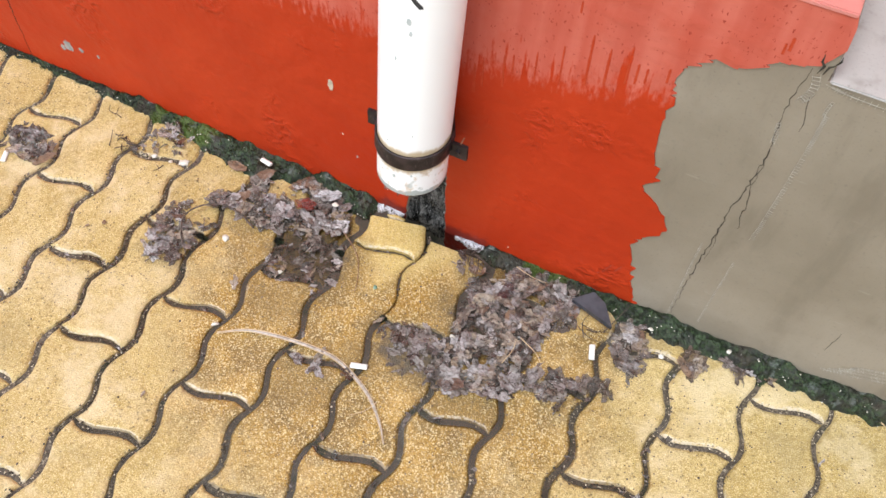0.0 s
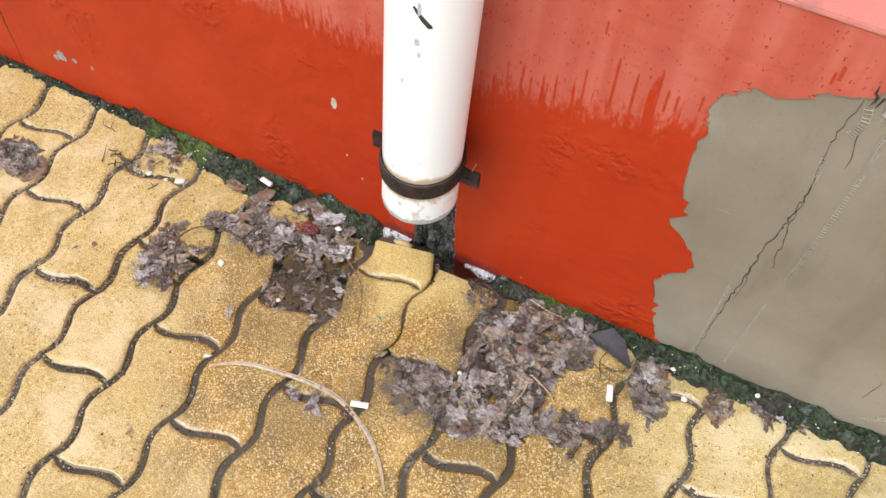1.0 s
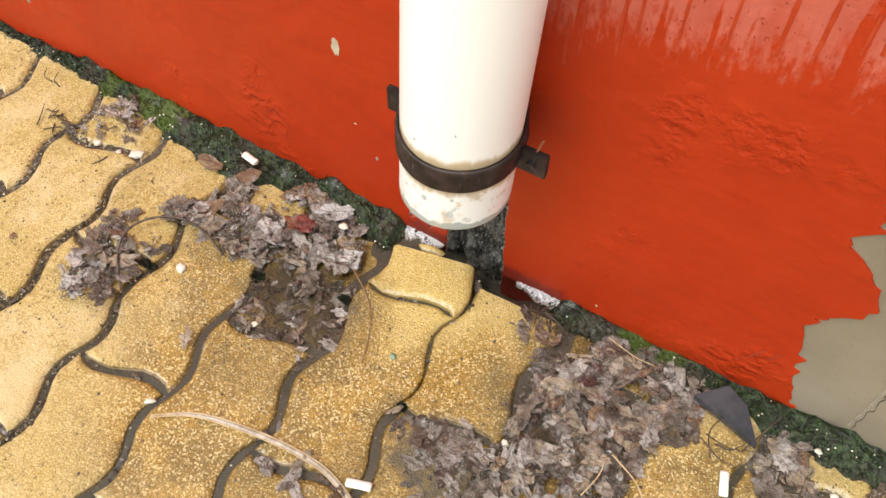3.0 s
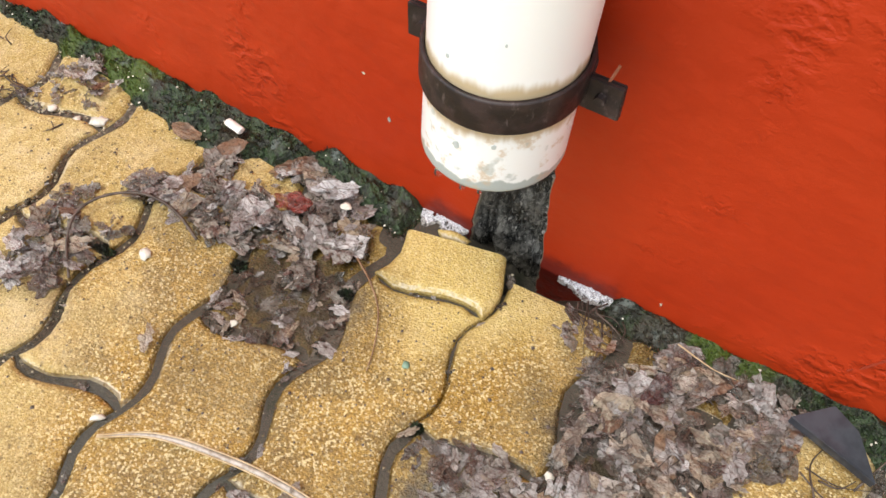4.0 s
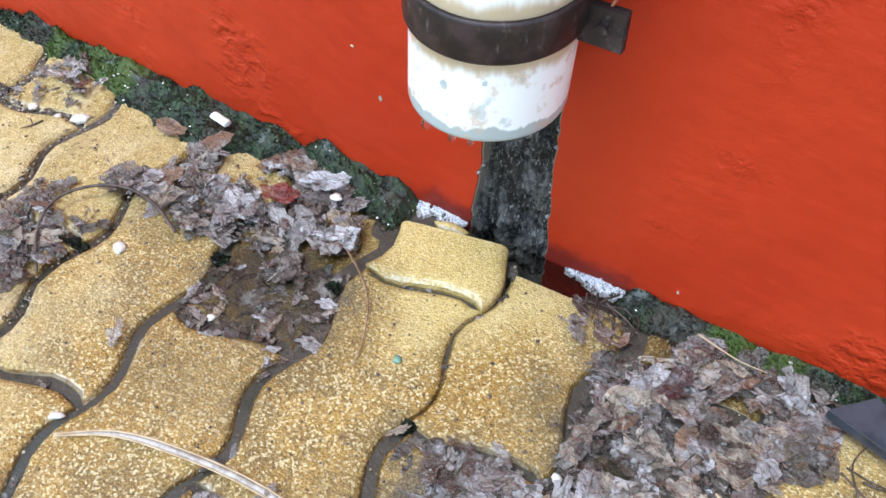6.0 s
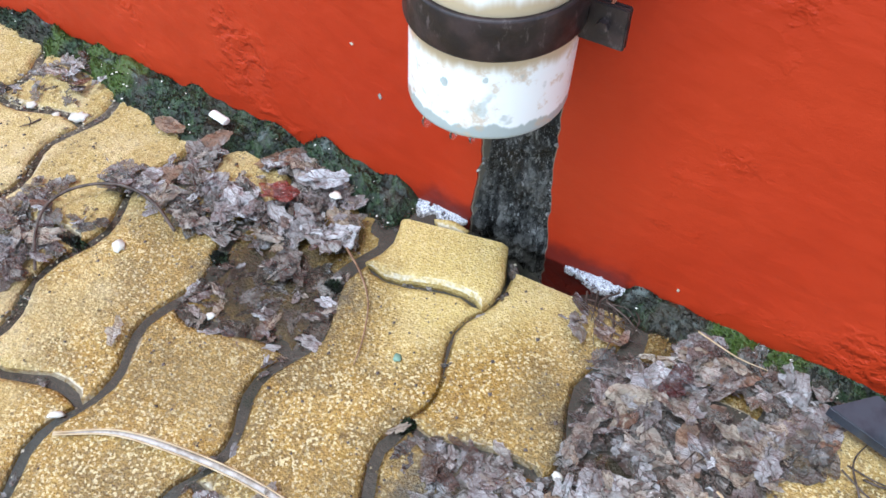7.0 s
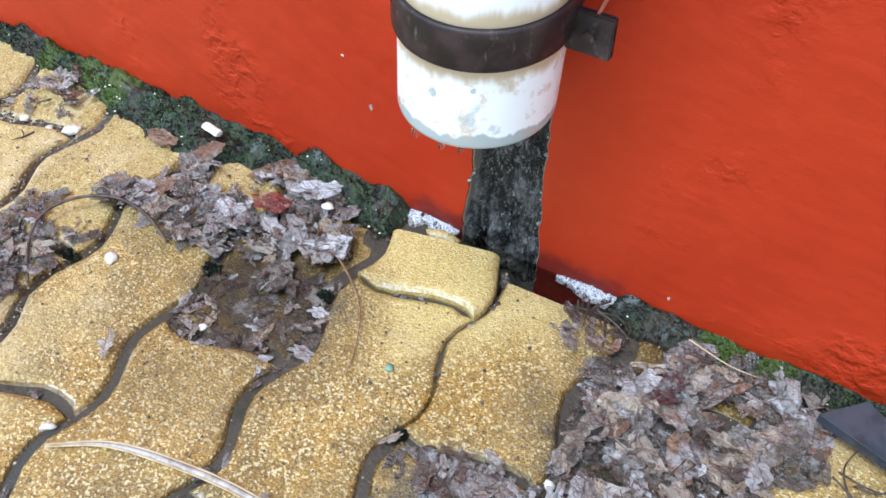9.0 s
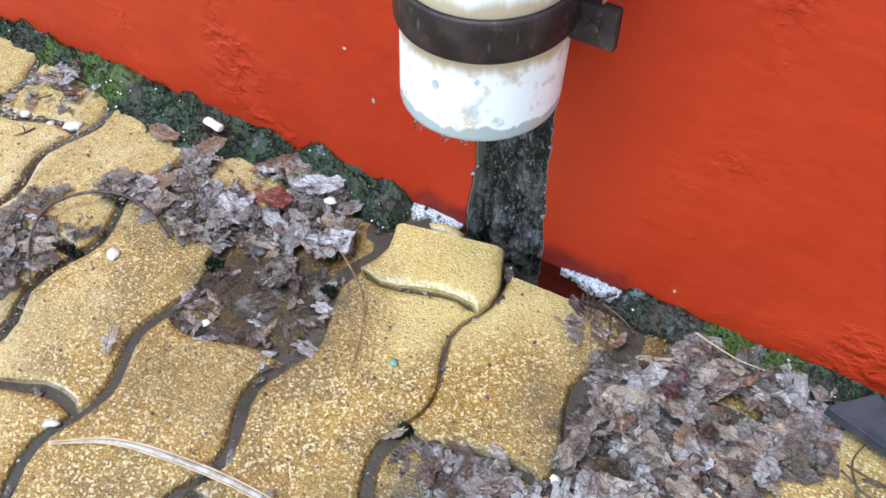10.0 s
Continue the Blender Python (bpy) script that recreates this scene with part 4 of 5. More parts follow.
PILE_A = [(-0.469, -0.125), (-0.433, -0.113), (-0.420, -0.089), (-0.393, -0.079), (-0.400, -0.048), (-0.386, -0.040), (-0.387, -0.085), (-0.343, -0.092), (-0.331, -0.060), (-0.330, -0.022), (-0.305, -0.014), (-0.262, -0.020), (-0.222, -0.046), (-0.192, -0.078), (-0.205, -0.105), (-0.217, -0.140), (-0.240, -0.158), (-0.300, -0.140), (-0.340, -0.150), (-0.370, -0.145), (-0.409, -0.146), (-0.448, -0.150)]
PILE_C = [(-0.503, -0.251), (-0.520, -0.210), (-0.513, -0.173), (-0.484, -0.158), (-0.478, -0.170), (-0.491, -0.186), (-0.467, -0.207), (-0.448, -0.184), (-0.418, -0.178), (-0.412, -0.196), (-0.437, -0.219), (-0.428, -0.252), (-0.440, -0.269), (-0.448, -0.288), (-0.470, -0.300), (-0.495, -0.284)]
PILE_B = [(0.065, -0.078), (0.096, -0.056), (0.100, -0.024), (0.152, -0.024), (0.196, -0.023), (0.232, -0.010), (0.216, -0.036), (0.232, -0.062), (0.205, -0.100), (0.196, -0.148), (0.215, -0.190), (0.269, -0.174), (0.325, -0.160), (0.330, -0.184), (0.296, -0.207), (0.248, -0.228), (0.191, -0.232), (0.165, -0.258), (0.099, -0.284), (0.066, -0.290), (0.058, -0.230), (0.064, -0.185), (0.058, -0.140)]
PILE_D = [(0.056, -0.203), (0.054, -0.268), (0.010, -0.266), (-0.022, -0.240), (-0.030, -0.216), (0.000, -0.208)]
leaf_pile("heap of sodden purplish-brown dead leaves beside the wall", PILE_A, 90, 58, 201, 0.010)
leaf_pile("thin drift of wet brown dead leaves across the pavers", PILE_C, 26, 24, 203, 0.007, (0.018, 0.046))
leaf_pile("heap of sodden purplish-grey dead leaves beside a broken tile", PILE_B, 175, 100, 202, 0.012)
leaf_pile("wet dead leaves caught in a muddy hollow of the paving", PILE_D, 26, 12, 204, 0.004, (0.014, 0.036))


def scraps(label, poly, count, seed, z, rise=0.001, tilt=6, flat=0.2, material=LEAF, sizes=(0.006, 0.020)):
    rnd = random.Random(seed)
    xs, ys = [p[0] for p in poly], [p[1] for p in poly]
    verts, faces, laid = [], [], []
    for _ in range(count):
        x, y = rnd.uniform(min(xs), max(xs)), rnd.uniform(min(ys), max(ys))
        if not inside(x, y, poly):
            continue
        me = rnd.choice(SCRAPS)
        m = leaf_pose(rnd, x, y, z + rnd.uniform(-rise, rise), rnd.uniform(*sizes), tilt, flat)
        n = len(verts)
        laid += LEAF_FLAT[me.name]
        verts += [m @ v.co for v in me.vertices]
        faces += [tuple(n + i for i in f.vertices) for f in me.polygons]
    return tagged(raw("leaf_scraps", verts, faces, material, None, True, laid), label, "leaf scraps", kind="stuff")


PUDDLE = [(-0.291, -0.226), (-0.300, -0.207), (-0.297, -0.165), (-0.264, -0.155), (-0.217, -0.121), (-0.185, -0.113), (-0.169, -0.147), (-0.174, -0.200), (-0.192, -0.224), (-0.218, -0.231), (-0.261, -0.231)]
HOLLOW = [(-0.060, -0.225), (0.023, -0.203), (0.062, -0.195), (0.098, -0.29), (0.066, -0.307), (0.0, -0.29), (-0.04, -0.26)]
SUMP = [(0.035, -0.075), (0.075, -0.070), (0.085, -0.110), (0.070, -0.190), (0.052, -0.175), (0.048, -0.120)]
for k, poly in enumerate((PILE_A, PILE_B, PILE_C)):
    scraps("torn scraps of sodden leaf over the heap", poly, (150, 300, 70)[k], 240 + k, 0.007, 0.004, 22, 0.7)
scraps("torn leaf scraps sunk in the shallow puddle", PUDDLE, 260, 230, -0.0042, 0.0009, 3, 0.07, LEAF_DARK, (0.008, 0.030))
scraps("pale torn leaf scraps at the puddle's surface", PUDDLE, 50, 233, -0.0026, 0.0008, 5, 0.2, LEAF, (0.008, 0.034))
scraps("torn leaf scraps lying in the wet hollow", HOLLOW, 120, 231, -0.0014, 0.002, 5, 0.12, LEAF_DARK, (0.010, 0.034))
scraps("torn leaf scraps in the muddy water beside the heap", SUMP, 90, 234, -0.0020, 0.001, 4, 0.1, LEAF_DARK, (0.008, 0.030))


def ring_of(cx, cy, rx, ry):
    return [(cx + rx * math.cos(6.2832 * k / 10), cy + ry * math.sin(6.2832 * k / 10)) for k in range(10)]


for cx, cy, rx, ry, n, seed in ((-0.606, -0.040, 0.040, 0.030, 16, 210), (0.444, -0.061, 0.026, 0.018, 9, 213), (0.507, -0.040, 0.026, 0.016, 9, 214), (0.556, -0.028, 0.018, 0.012, 5, 215), (-0.105, -0.340, 0.05, 0.028, 7, 216), (0.020, -0.222, 0.06, 0.03, 9, 217), (0.030, -0.048, 0.035, 0.018, 7, 218), (-0.46, -0.26, 0.03, 0.03, 6, 219)):
    leaf_pile("small clump of sodden dead leaves on the paving", ring_of(cx, cy, rx, ry), 0, n, seed, 0.007, (0.018, 0.042))


leaf_pile("flat matted brown dead leaf litter on dry pavers", [(-0.880, -0.206), (-0.882, -0.155), (-0.837, -0.151), (-0.769, -0.179), (-0.775, -0.202), (-0.809, -0.225)], 26, 12, 211, 0.006, (0.026, 0.056))
leaf_pile("clump of wet brown dead leaves beside the moss", [(0.302, -0.050), (0.326, -0.030), (0.364, -0.070), (0.368, -0.105), (0.349, -0.132), (0.318, -0.115)], 26, 22, 212, 0.010, (0.018, 0.046))
scraps("dark leaf scraps and soil on the pavers by the moss", [(-0.665, -0.115), (-0.645, -0.045), (-0.575, -0.030), (-0.560, -0.075), (-0.575, -0.098), (-0.640, -0.118)], 46, 235, 0.003, 0.002, 14, 0.5, LEAF_DARK, (0.006, 0.022))


def single_leaf(x, y, size, meshes, seed, label, z=0.003):
    rnd = random.Random(seed)
    ob = new("fallen_leaf", meshes[seed % len(meshes)])
    ob.matrix_world = leaf_pose(rnd, x, y, z, size, 7, 0.4)
    return tagged(ob, label, "leaf", "fallen leaves")


single_leaf(-0.455, -0.052, 0.045, LEAVES_BROWN, 301, "flat brown dead leaf lying on a paver", 0.004)
single_leaf(-0.290, -0.078, 0.046, LEAVES_RED, 302, "crumpled dark red dead leaf on the pile", 0.018)
single_leaf(0.107, -0.078, 0.036, [leaf_mesh("leaf", 145, make_leaf("maroon_leaf", ((0.050, 0.012, 0.012), (0.070, 0.018, 0.016))), 2, 0.6, 0.15, 1, 0.7)], 303, "wet maroon dead leaf on the pile", 0.016)
single_leaf(-0.318, -0.268, 0.032, LEAVES, 304, "grey-purple dead leaf stuck in a joint")
single_leaf(-0.062, -0.220, 0.024, LEAVES, 305, "pale dead leaf in a wet joint")
single_leaf(0.064, -0.100, 0.030, LEAVES, 306, "pale dead leaf in shallow water")
single_leaf(0.662, -0.135, 0.030, LEAVES, 307, "narrow grey dead leaf on dry paving")
single_leaf(-0.592, -0.268, 0.016, LEAVES_BROWN, 308, "shrivelled brown leaf scrap on a paver")
single_leaf(-0.615, -0.287, 0.009, LEAVES_BROWN, 309, "shrivelled brown leaf scrap on a paver")
single_leaf(-0.329, -0.505, 0.013, LEAVES_BROWN, 310, "shrivelled brown leaf scrap on a paver")
single_leaf(-0.262, -0.040, 0.050, [leaf_mesh("leaf", 146, make_leaf("bleached_leaf", ((0.56, 0.56, 0.58), (0.64, 0.65, 0.68))), 2, 0.55, 0.15, 1, 0.9)], 311, "pale bleached wet dead leaf on the pile", 0.016)
single_leaf(-0.478, -0.200, 0.030, LEAVES_BROWN, 312, "crumpled brown leaf on the paving", 0.008)


# ---- stalks and twigs ----
def strand(name, points, radius, material, label, taper=0.4):
    bm = tube_along(smooth_line(points), radius, 7, taper)
    return tagged(part(name, bm, material, None, "", True), label, name.replace("_", " "))


def grass_blade(points, width):
    """A dry blade lying flat: a shallow channel between two straw-coloured ribs."""
    line = smooth_line(points)
    n = len(line)
    thing = new("grass_stalk")
    thing.location = line[n // 2]
    bm = bmesh.new()
    rows, ribs = [], ([], [])
    for k, p in enumerate(line):
        d = (line[min(k + 1, n - 1)] - line[max(k - 1, 0)]).normalized()
        half = Vector((-d.y, d.x, 0)) * width / 2 * min(1.0, 0.25 + 4 * k / n, 0.3 + 2.2 * (n - 1 - k) / n)
        q = p - thing.location
        for rib, side in zip(ribs, (1, -1)):
            rib.append(q + side * half)
        rows.append([bm.verts.new(v) for v in (q + half, q - Vector((0, 0, 0.0006)), q - half, q - Vector((0, 0, 0.0012)))])
    for a, b in zip(rows, rows[1:]):
        for c in range(4):
            bm.faces.new((a[c], a[(c + 1) % 4], b[(c + 1) % 4], b[c]))
    part("blade", bm, make_plain("bleached_grass", (0.34, 0.29, 0.24), (0.56, 0.52, 0.48), 150, 0.3, 0.4), thing, "", True)
    for rib in ribs:
        part("rib", tube_along(rib, 0.0009, 6, 0.6), STALK, thing, "straw-coloured rib", True)
    return tagged(thing, "long curved straw-coloured grass blade lying on wet paving", "grass stalk")


grass_blade([(-0.288, -0.362, 0.003), (-0.245, -0.336, 0.004), (-0.187, -0.322, 0.005), (-0.131, -0.315, 0.005), (-0.084, -0.317, 0.005), (-0.035, -0.335, 0.004), (-0.002, -0.355, 0.004), (0.028, -0.383, 0.003), (0.047, -0.407, 0.003)], 0.0062)
strand("grass_stalk", [(0.005, -0.352, 0.003), (-0.004, -0.372, 0.003), (-0.022, -0.390, 0.003)], 0.0009, STALK, "thin dry grass stalk lying on the paving")
strand("bent_twig", [(-0.425, -0.257, 0.004), (-0.452, -0.231, 0.008), (-0.468, -0.203, 0.012), (-0.464, -0.178, 0.014), (-0.445, -0.157, 0.015), (-0.419, -0.145, 0.014), (-0.385, -0.146, 0.011), (-0.349, -0.159, 0.006)], 0.0014, TWIG, "thin dark twig bent in an arc over the leaves", 1.2)
strand("bent_twig", [(-0.20, -0.095, 0.008), (-0.173, -0.112, 0.007), (-0.150, -0.134, 0.005), (-0.134, -0.165, 0.003), (-0.126, -0.190, 0.002)], 0.0011, make_plain("brown_stem", (0.16, 0.08, 0.04), (0.28, 0.16, 0.09), 120, 0.5), "thin brown stem lying on a wet paver")
strand("bent_twig", [(0.687, -0.004, 0.012), (0.712, -0.014, 0.010), (0.748, -0.030, 0.006)], 0.0022, STALK, "short pale stick beside the moss")
strand("bent_twig", [(0.283, -0.072, 0.006), (0.295, -0.044, 0.018), (0.308, -0.014, 0.030)], 0.0011, TWIG, "thin dark twig leaning on the moss")
strand("bent_twig", [(0.155, -0.205, 0.014), (0.162, -0.178, 0.018), (0.160, -0.158, 0.020)], 0.0010, STALK, "thin straw on the leaf pile")
strand("bent_twig", [(0.165, -0.150, 0.017), (0.200, -0.165, 0.014), (0.222, -0.188, 0.008)], 0.0010, STALK, "thin straw on the leaf pile")
strand("bent_twig", [(0.105, -0.030, 0.024), (0.140, -0.036, 0.022), (0.165, -0.034, 0.020)], 0.0008, STALK, "fine straw on the moss")
rnd = random.Random(330)
for x, y, a, n in ((0.030, -0.045, -60, 9), (0.150, -0.120, -70, 5), (0.175, -0.150, -55, 3), (0.270, -0.075, 40, 4), (-0.360, -0.100, 30, 4), (0.045, -0.035, -50, 6), (-0.660, -0.104, 20, 12), (-0.70, -0.098, 65, 5), (-0.748, -0.055, 120, 2), (-0.60, -0.115, -70, 2)):
    for k in range(n):
        b = radians(a + rnd.uniform(-55, 55))
        ln = rnd.uniform(0.006, 0.020) if x < 0 else rnd.uniform(0.012, 0.028)
        c = Vector((x + rnd.uniform(-0.018, 0.018), y + rnd.uniform(-0.012, 0.012), rnd.uniform(0.002, 0.007)))
        d = Vector((math.cos(b), math.sin(b), rnd.uniform(-0.1, 0.15))) * ln
        bend = Vector((-d.y, d.x, 0)) * rnd.uniform(-0.5, 0.5)
        strand("small_twig", [c - d, c + bend, c + d], rnd.uniform(0.0006, 0.0013), TWIG, "small dark twig among leaf scraps")


# ---- cigarette ends, stones, tile ----
def cigarette_end(x, y, z, yaw, length, seed):
    """A flattened filter with a crimped open end."""
    rnd = random.Random(seed)
    r, n = 0.0040, 14
    bm = bmesh.new()
    rings = []
    for k, (f, s) in enumerate(((0.0, 0.86), (0.04, 1.0), (0.35, 1.02), (0.62, 0.97), (0.9, 1.03), (1.0, 0.92))):
        rings.append([bm.verts.new((length * (f - 0.5) + rnd.uniform(-0.0004, 0.0004), r * s * 1.25 * math.cos(6.2832 * q / n), r * s * 0.72 * math.sin(6.2832 * q / n) + rnd.uniform(-0.0002, 0.0002))) for q in range(n)])
    for p, q in zip(rings, rings[1:]):
        for k in range(n):
            bm.faces.new((p[k], p[(k + 1) % n], q[(k + 1) % n], q[k]))
    for ring, flip in ((rings[0], 1), (rings[-1], -1)):
        c = bm.verts.new((ring[0].co.x + 0.001 * flip, 0, 0))
        for k in range(n):
            bm.faces.new((c, ring[k], ring[(k + 1) % n]))
    ob = part("cigarette_end", bm, PAPER, None, "", True)
    ob.matrix_world = pose(x, y, z, 0, rnd.uniform(-6, 6), yaw)
    return tagged(ob, "flattened white cigarette filter lying on the ground", "cigarette end", "cigarette ends")


cigarette_end(-0.402, -0.030, 0.022, -12, 0.025, 1)
cigarette_end(-0.050, -0.310, 0.0042, 18, 0.028, 2)
cigarette_end(0.279, -0.115, 0.006, 108, 0.027, 3)
cigarette_end(-0.850, -0.232, 0.004, 118, 0.026, 4)


def pebble(x, y, z, size, seed, material=STONE, label="small pale pebble lying on the paving", shape=None, yaw=None):
    rnd = random.Random(seed)
    bm = bmesh.new()
    bmesh.ops.create_icosphere(bm, subdivisions=2, radius=size)
    s = (rnd.uniform(0.8, 1.2), rnd.uniform(0.7, 1.0), rnd.uniform(0.35, 0.55))
    s = shape or s
    for v in bm.verts:
        d = 1 + 0.5 * noise.noise(v.co / size * 1.4 + Vector((seed, 0, 0)))
        v.co = Vector([v.co[k] * s[k] * d for k in range(3)])
    ob = part("pebble", bm, material, None, "", True)
    ob.matrix_world = pose(x, y, z + size * 0.35, 0, 0, rnd.uniform(0, 180) if yaw is None else yaw)
    return tagged(ob, label, "pebble", "pebbles")


for x, y, z, s, seed in ((-0.383, -0.198, 0.0, 0.0068, 1), (-0.242, -0.053, 0.014, 0.0048, 2), (0.384, -0.069, 0.002, 0.006, 3), (0.661, -0.018, 0.004, 0.006, 4), (0.352, -0.034, 0.012, 0.004, 5), (0.48, -0.02, 0.02, 0.004, 6), (-0.262, -0.212, -0.004, 0.004, 8), (0.06, -0.19, -0.004, 0.005, 9), (-0.55, -0.088, -0.004, 0.009, 10), (-0.575, -0.098, -0.004, 0.005, 11), (-0.61, -0.10, -0.004, 0.006, 12)):
    pebble(x, y, z, s, seed)
pebble(-0.304, -0.349, -0.004, 0.0055, 7, STONE, "pale crumpled scrap in a paving joint", (1.6, 0.6, 0.35), 35)
pebble(-0.136, -0.019, -0.004, 0.012, 13, PAVER, "yellow chip of paver beside the drain slot", (1.35, 0.5, 0.5), 8)
pebble(-0.099, -0.166, 0.0, 0.0045, 14, make_plain("green_glass_bit", (0.16, 0.27, 0.20), (0.26, 0.37, 0.28), 90, 0.2), "tiny green bit on a wet paver")

# a broken corner of dark glazed tile, leaning on the leaves
bm = bmesh.new()
corners = [(0.214, -0.046), (0.243, -0.019), (0.268, -0.031), (0.293, -0.066)]
low = [bm.verts.new((x, y, 0.013 + 0.15 * (y + 0.06))) for x, y in corners]
high = [bm.verts.new((x, y, 0.024 + 0.15 * (y + 0.06))) for x, y in corners]
bm.faces.new(low[::-1])
bm.faces.new(high)
for k in range(4):
    bm.faces.new((low[k], low[(k + 1) % 4], high[(k + 1) % 4], high[k]))
bmesh.ops.bevel(bm, geom=bm.edges[:], offset=0.0008, segments=2, affect="EDGES")
tagged(part("tile_shard", bm, SLATE), "broken piece of dark glazed tile lying on dead leaves", "tile shard")


# ---- froth at the foot of the wall ----
def froth(x0, x1, seed, n, wide=1.0):
    """A thin soft heap of foam along the wall, with single bubbles at its edge."""
    rnd = random.Random(seed)
    verts, faces = [], []
    nx, ny = int((x1 - x0) / 0.0012), 16
    for a in range(nx + 1):
        x = x0 + (x1 - x0) * a / nx
        ends = max(0.0, min(1.0, (x - x0) / 0.03, (x1 - x) / 0.03)) ** 0.6
        width = wide * (0.003 + 0.011 * ends) * max(0.10, 0.85 + 1.3 * noise.noise(Vector((x * 60, seed, 0))))
        for b in range(ny + 1):
            f = b / ny
            z = -0.0055 + (0.0042 * ends + 0.0022) * (1 - f ** 1.7) * (1 + 0.35 * noise.noise(Vector((x * 160, f * 3, seed)))) + 0.0009 * noise.noise(Vector((x * 700, f * 18, seed)))
            verts.append((x, -0.0021 - f * width, z))
    for a in range(nx):
        for b in range(ny):
            k = a * (ny + 1) + b
            faces.append((k, k + 1, k + ny + 2, k + ny + 1))
    ball = bmesh.new()
    bmesh.ops.create_icosphere(ball, subdivisions=1, radius=1.0)
    ball.verts.index_update()
    unit = [v.co.copy() for v in ball.verts]
    sides = [[v.index for v in f.verts] for f in ball.faces]
    ball.free()
    for _ in range(n):
        c = Vector(verts[rnd.randrange(nx * (ny + 1))])
        r = rnd.uniform(0.0004, 0.0012)
        k = len(verts)
        verts += [c + r * v for v in unit]
        faces += [[k + q for q in side] for side in sides]
    ob = raw("froth", verts, faces, FOAM, None, True)
    return tagged(ob, "white froth of rainwater along the wall's foot", "froth", kind="stuff")


froth(-0.190, -0.127, 401, 200, 1.4)
froth(-0.024, 0.060, 402, 260)

# ---- pavers, each a piece of its own ----
SIDE, END = 0.075, 0.066    # how far the wavy sides and ends swing


def paver_outline(shrink, fine=8):
    """The wavy outline of a paver about its first corner, drawn in by shrink metres."""
    def at(i, k):
        return i * ACROSS + k * HALF
    side = lambda k: -0.05 + SIDE * math.sin(6.2832 * k)
    end = lambda u: -END * math.sin(6.2832 * u) + 0.03 * u
    pts = []
    m, n = 2 * fine, fine
    for q in range(n):
        u = q / n
        pts.append(at(u + side(end(u)), end(u)))
    for q in range(m):
        k = end(1.0) + (2.0) * q / m
        pts.append(at(1 + side(k), k))
    for q in range(n):
        u = 1 - q / n
        pts.append(at(u + side(end(u)), 2 + end(u)))
    for q in range(m):
        k = 2 - 2 * q / m
        pts.append(at(side(k), k))
    out = []
    for k, p in enumerate(pts):
        d = (pts[(k + 1) % len(pts)] - pts[k - 1]).normalized()
        out.append(p + Vector((-d.y, d.x, 0)) * shrink)
    return out


def paver_bmesh(seed=None, fine=8):
    rnd = random.Random(seed)
    bm = bmesh.new()
    middle = 0.5 * ACROSS + HALF
    rings = []
    worn = [0.0016 * noise.noise(p * 150 + Vector((3, seed or 0, 0))) + 0.0020 * noise.noise(p * 60 + Vector((seed or 0, 0, 0))) + (0.003 * max(0, noise.noise(p * 35 + Vector((0, 5 + (seed or 0), 0))) - 0.25)) for p in paver_outline(0.004, fine)]
    for shrink, z in ((0.0042, -0.05), (0.0042, -0.0054), (0.0056, -0.0032), (0.0078, -0.0014), (0.0100, -0.0004), (0.0130, 0.0)):
        line = paver_outline(shrink, fine)
        rings.append([bm.verts.new(Vector((p.x, p.y, z)) + (middle - p).normalized() * w * (1 if z > -0.02 else 0) - middle) for p, w in zip(line, worn)])
    for a, b in zip(rings, rings[1:]):
        for k in range(len(a)):
            q = (k + 1) % len(a)
            bm.faces.new((a[k], a[q], b[q], b[k]))
    bm.faces.new(rings[-1])
    bm.faces.new(rings[0][::-1])
    return bm


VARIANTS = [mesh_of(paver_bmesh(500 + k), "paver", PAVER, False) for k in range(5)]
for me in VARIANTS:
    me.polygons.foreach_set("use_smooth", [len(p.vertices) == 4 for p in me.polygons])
SUNK = {(2, 2): (-0.0056, -1.0, 0), (5, 1): (-0.0042, -2.2, 0), (3, 3): (0.0115, 2.0, -1.2), (0, 2): (-0.002, -1.0, 0), (6, 2): (-0.001, 0, 0), (1, 3): (-0.002, 0, 0), (5, 3): (-0.005, 0, 0)}
rnd = random.Random(520)
rest_verts, rest_faces = [], []
coarse = paver_bmesh(530, 5)
coarse_verts = [v.co.copy() for v in coarse.verts]
coarse.verts.index_update()
coarse_faces = [[v.index for v in f.verts] for f in coarse.faces]
coarse.free()
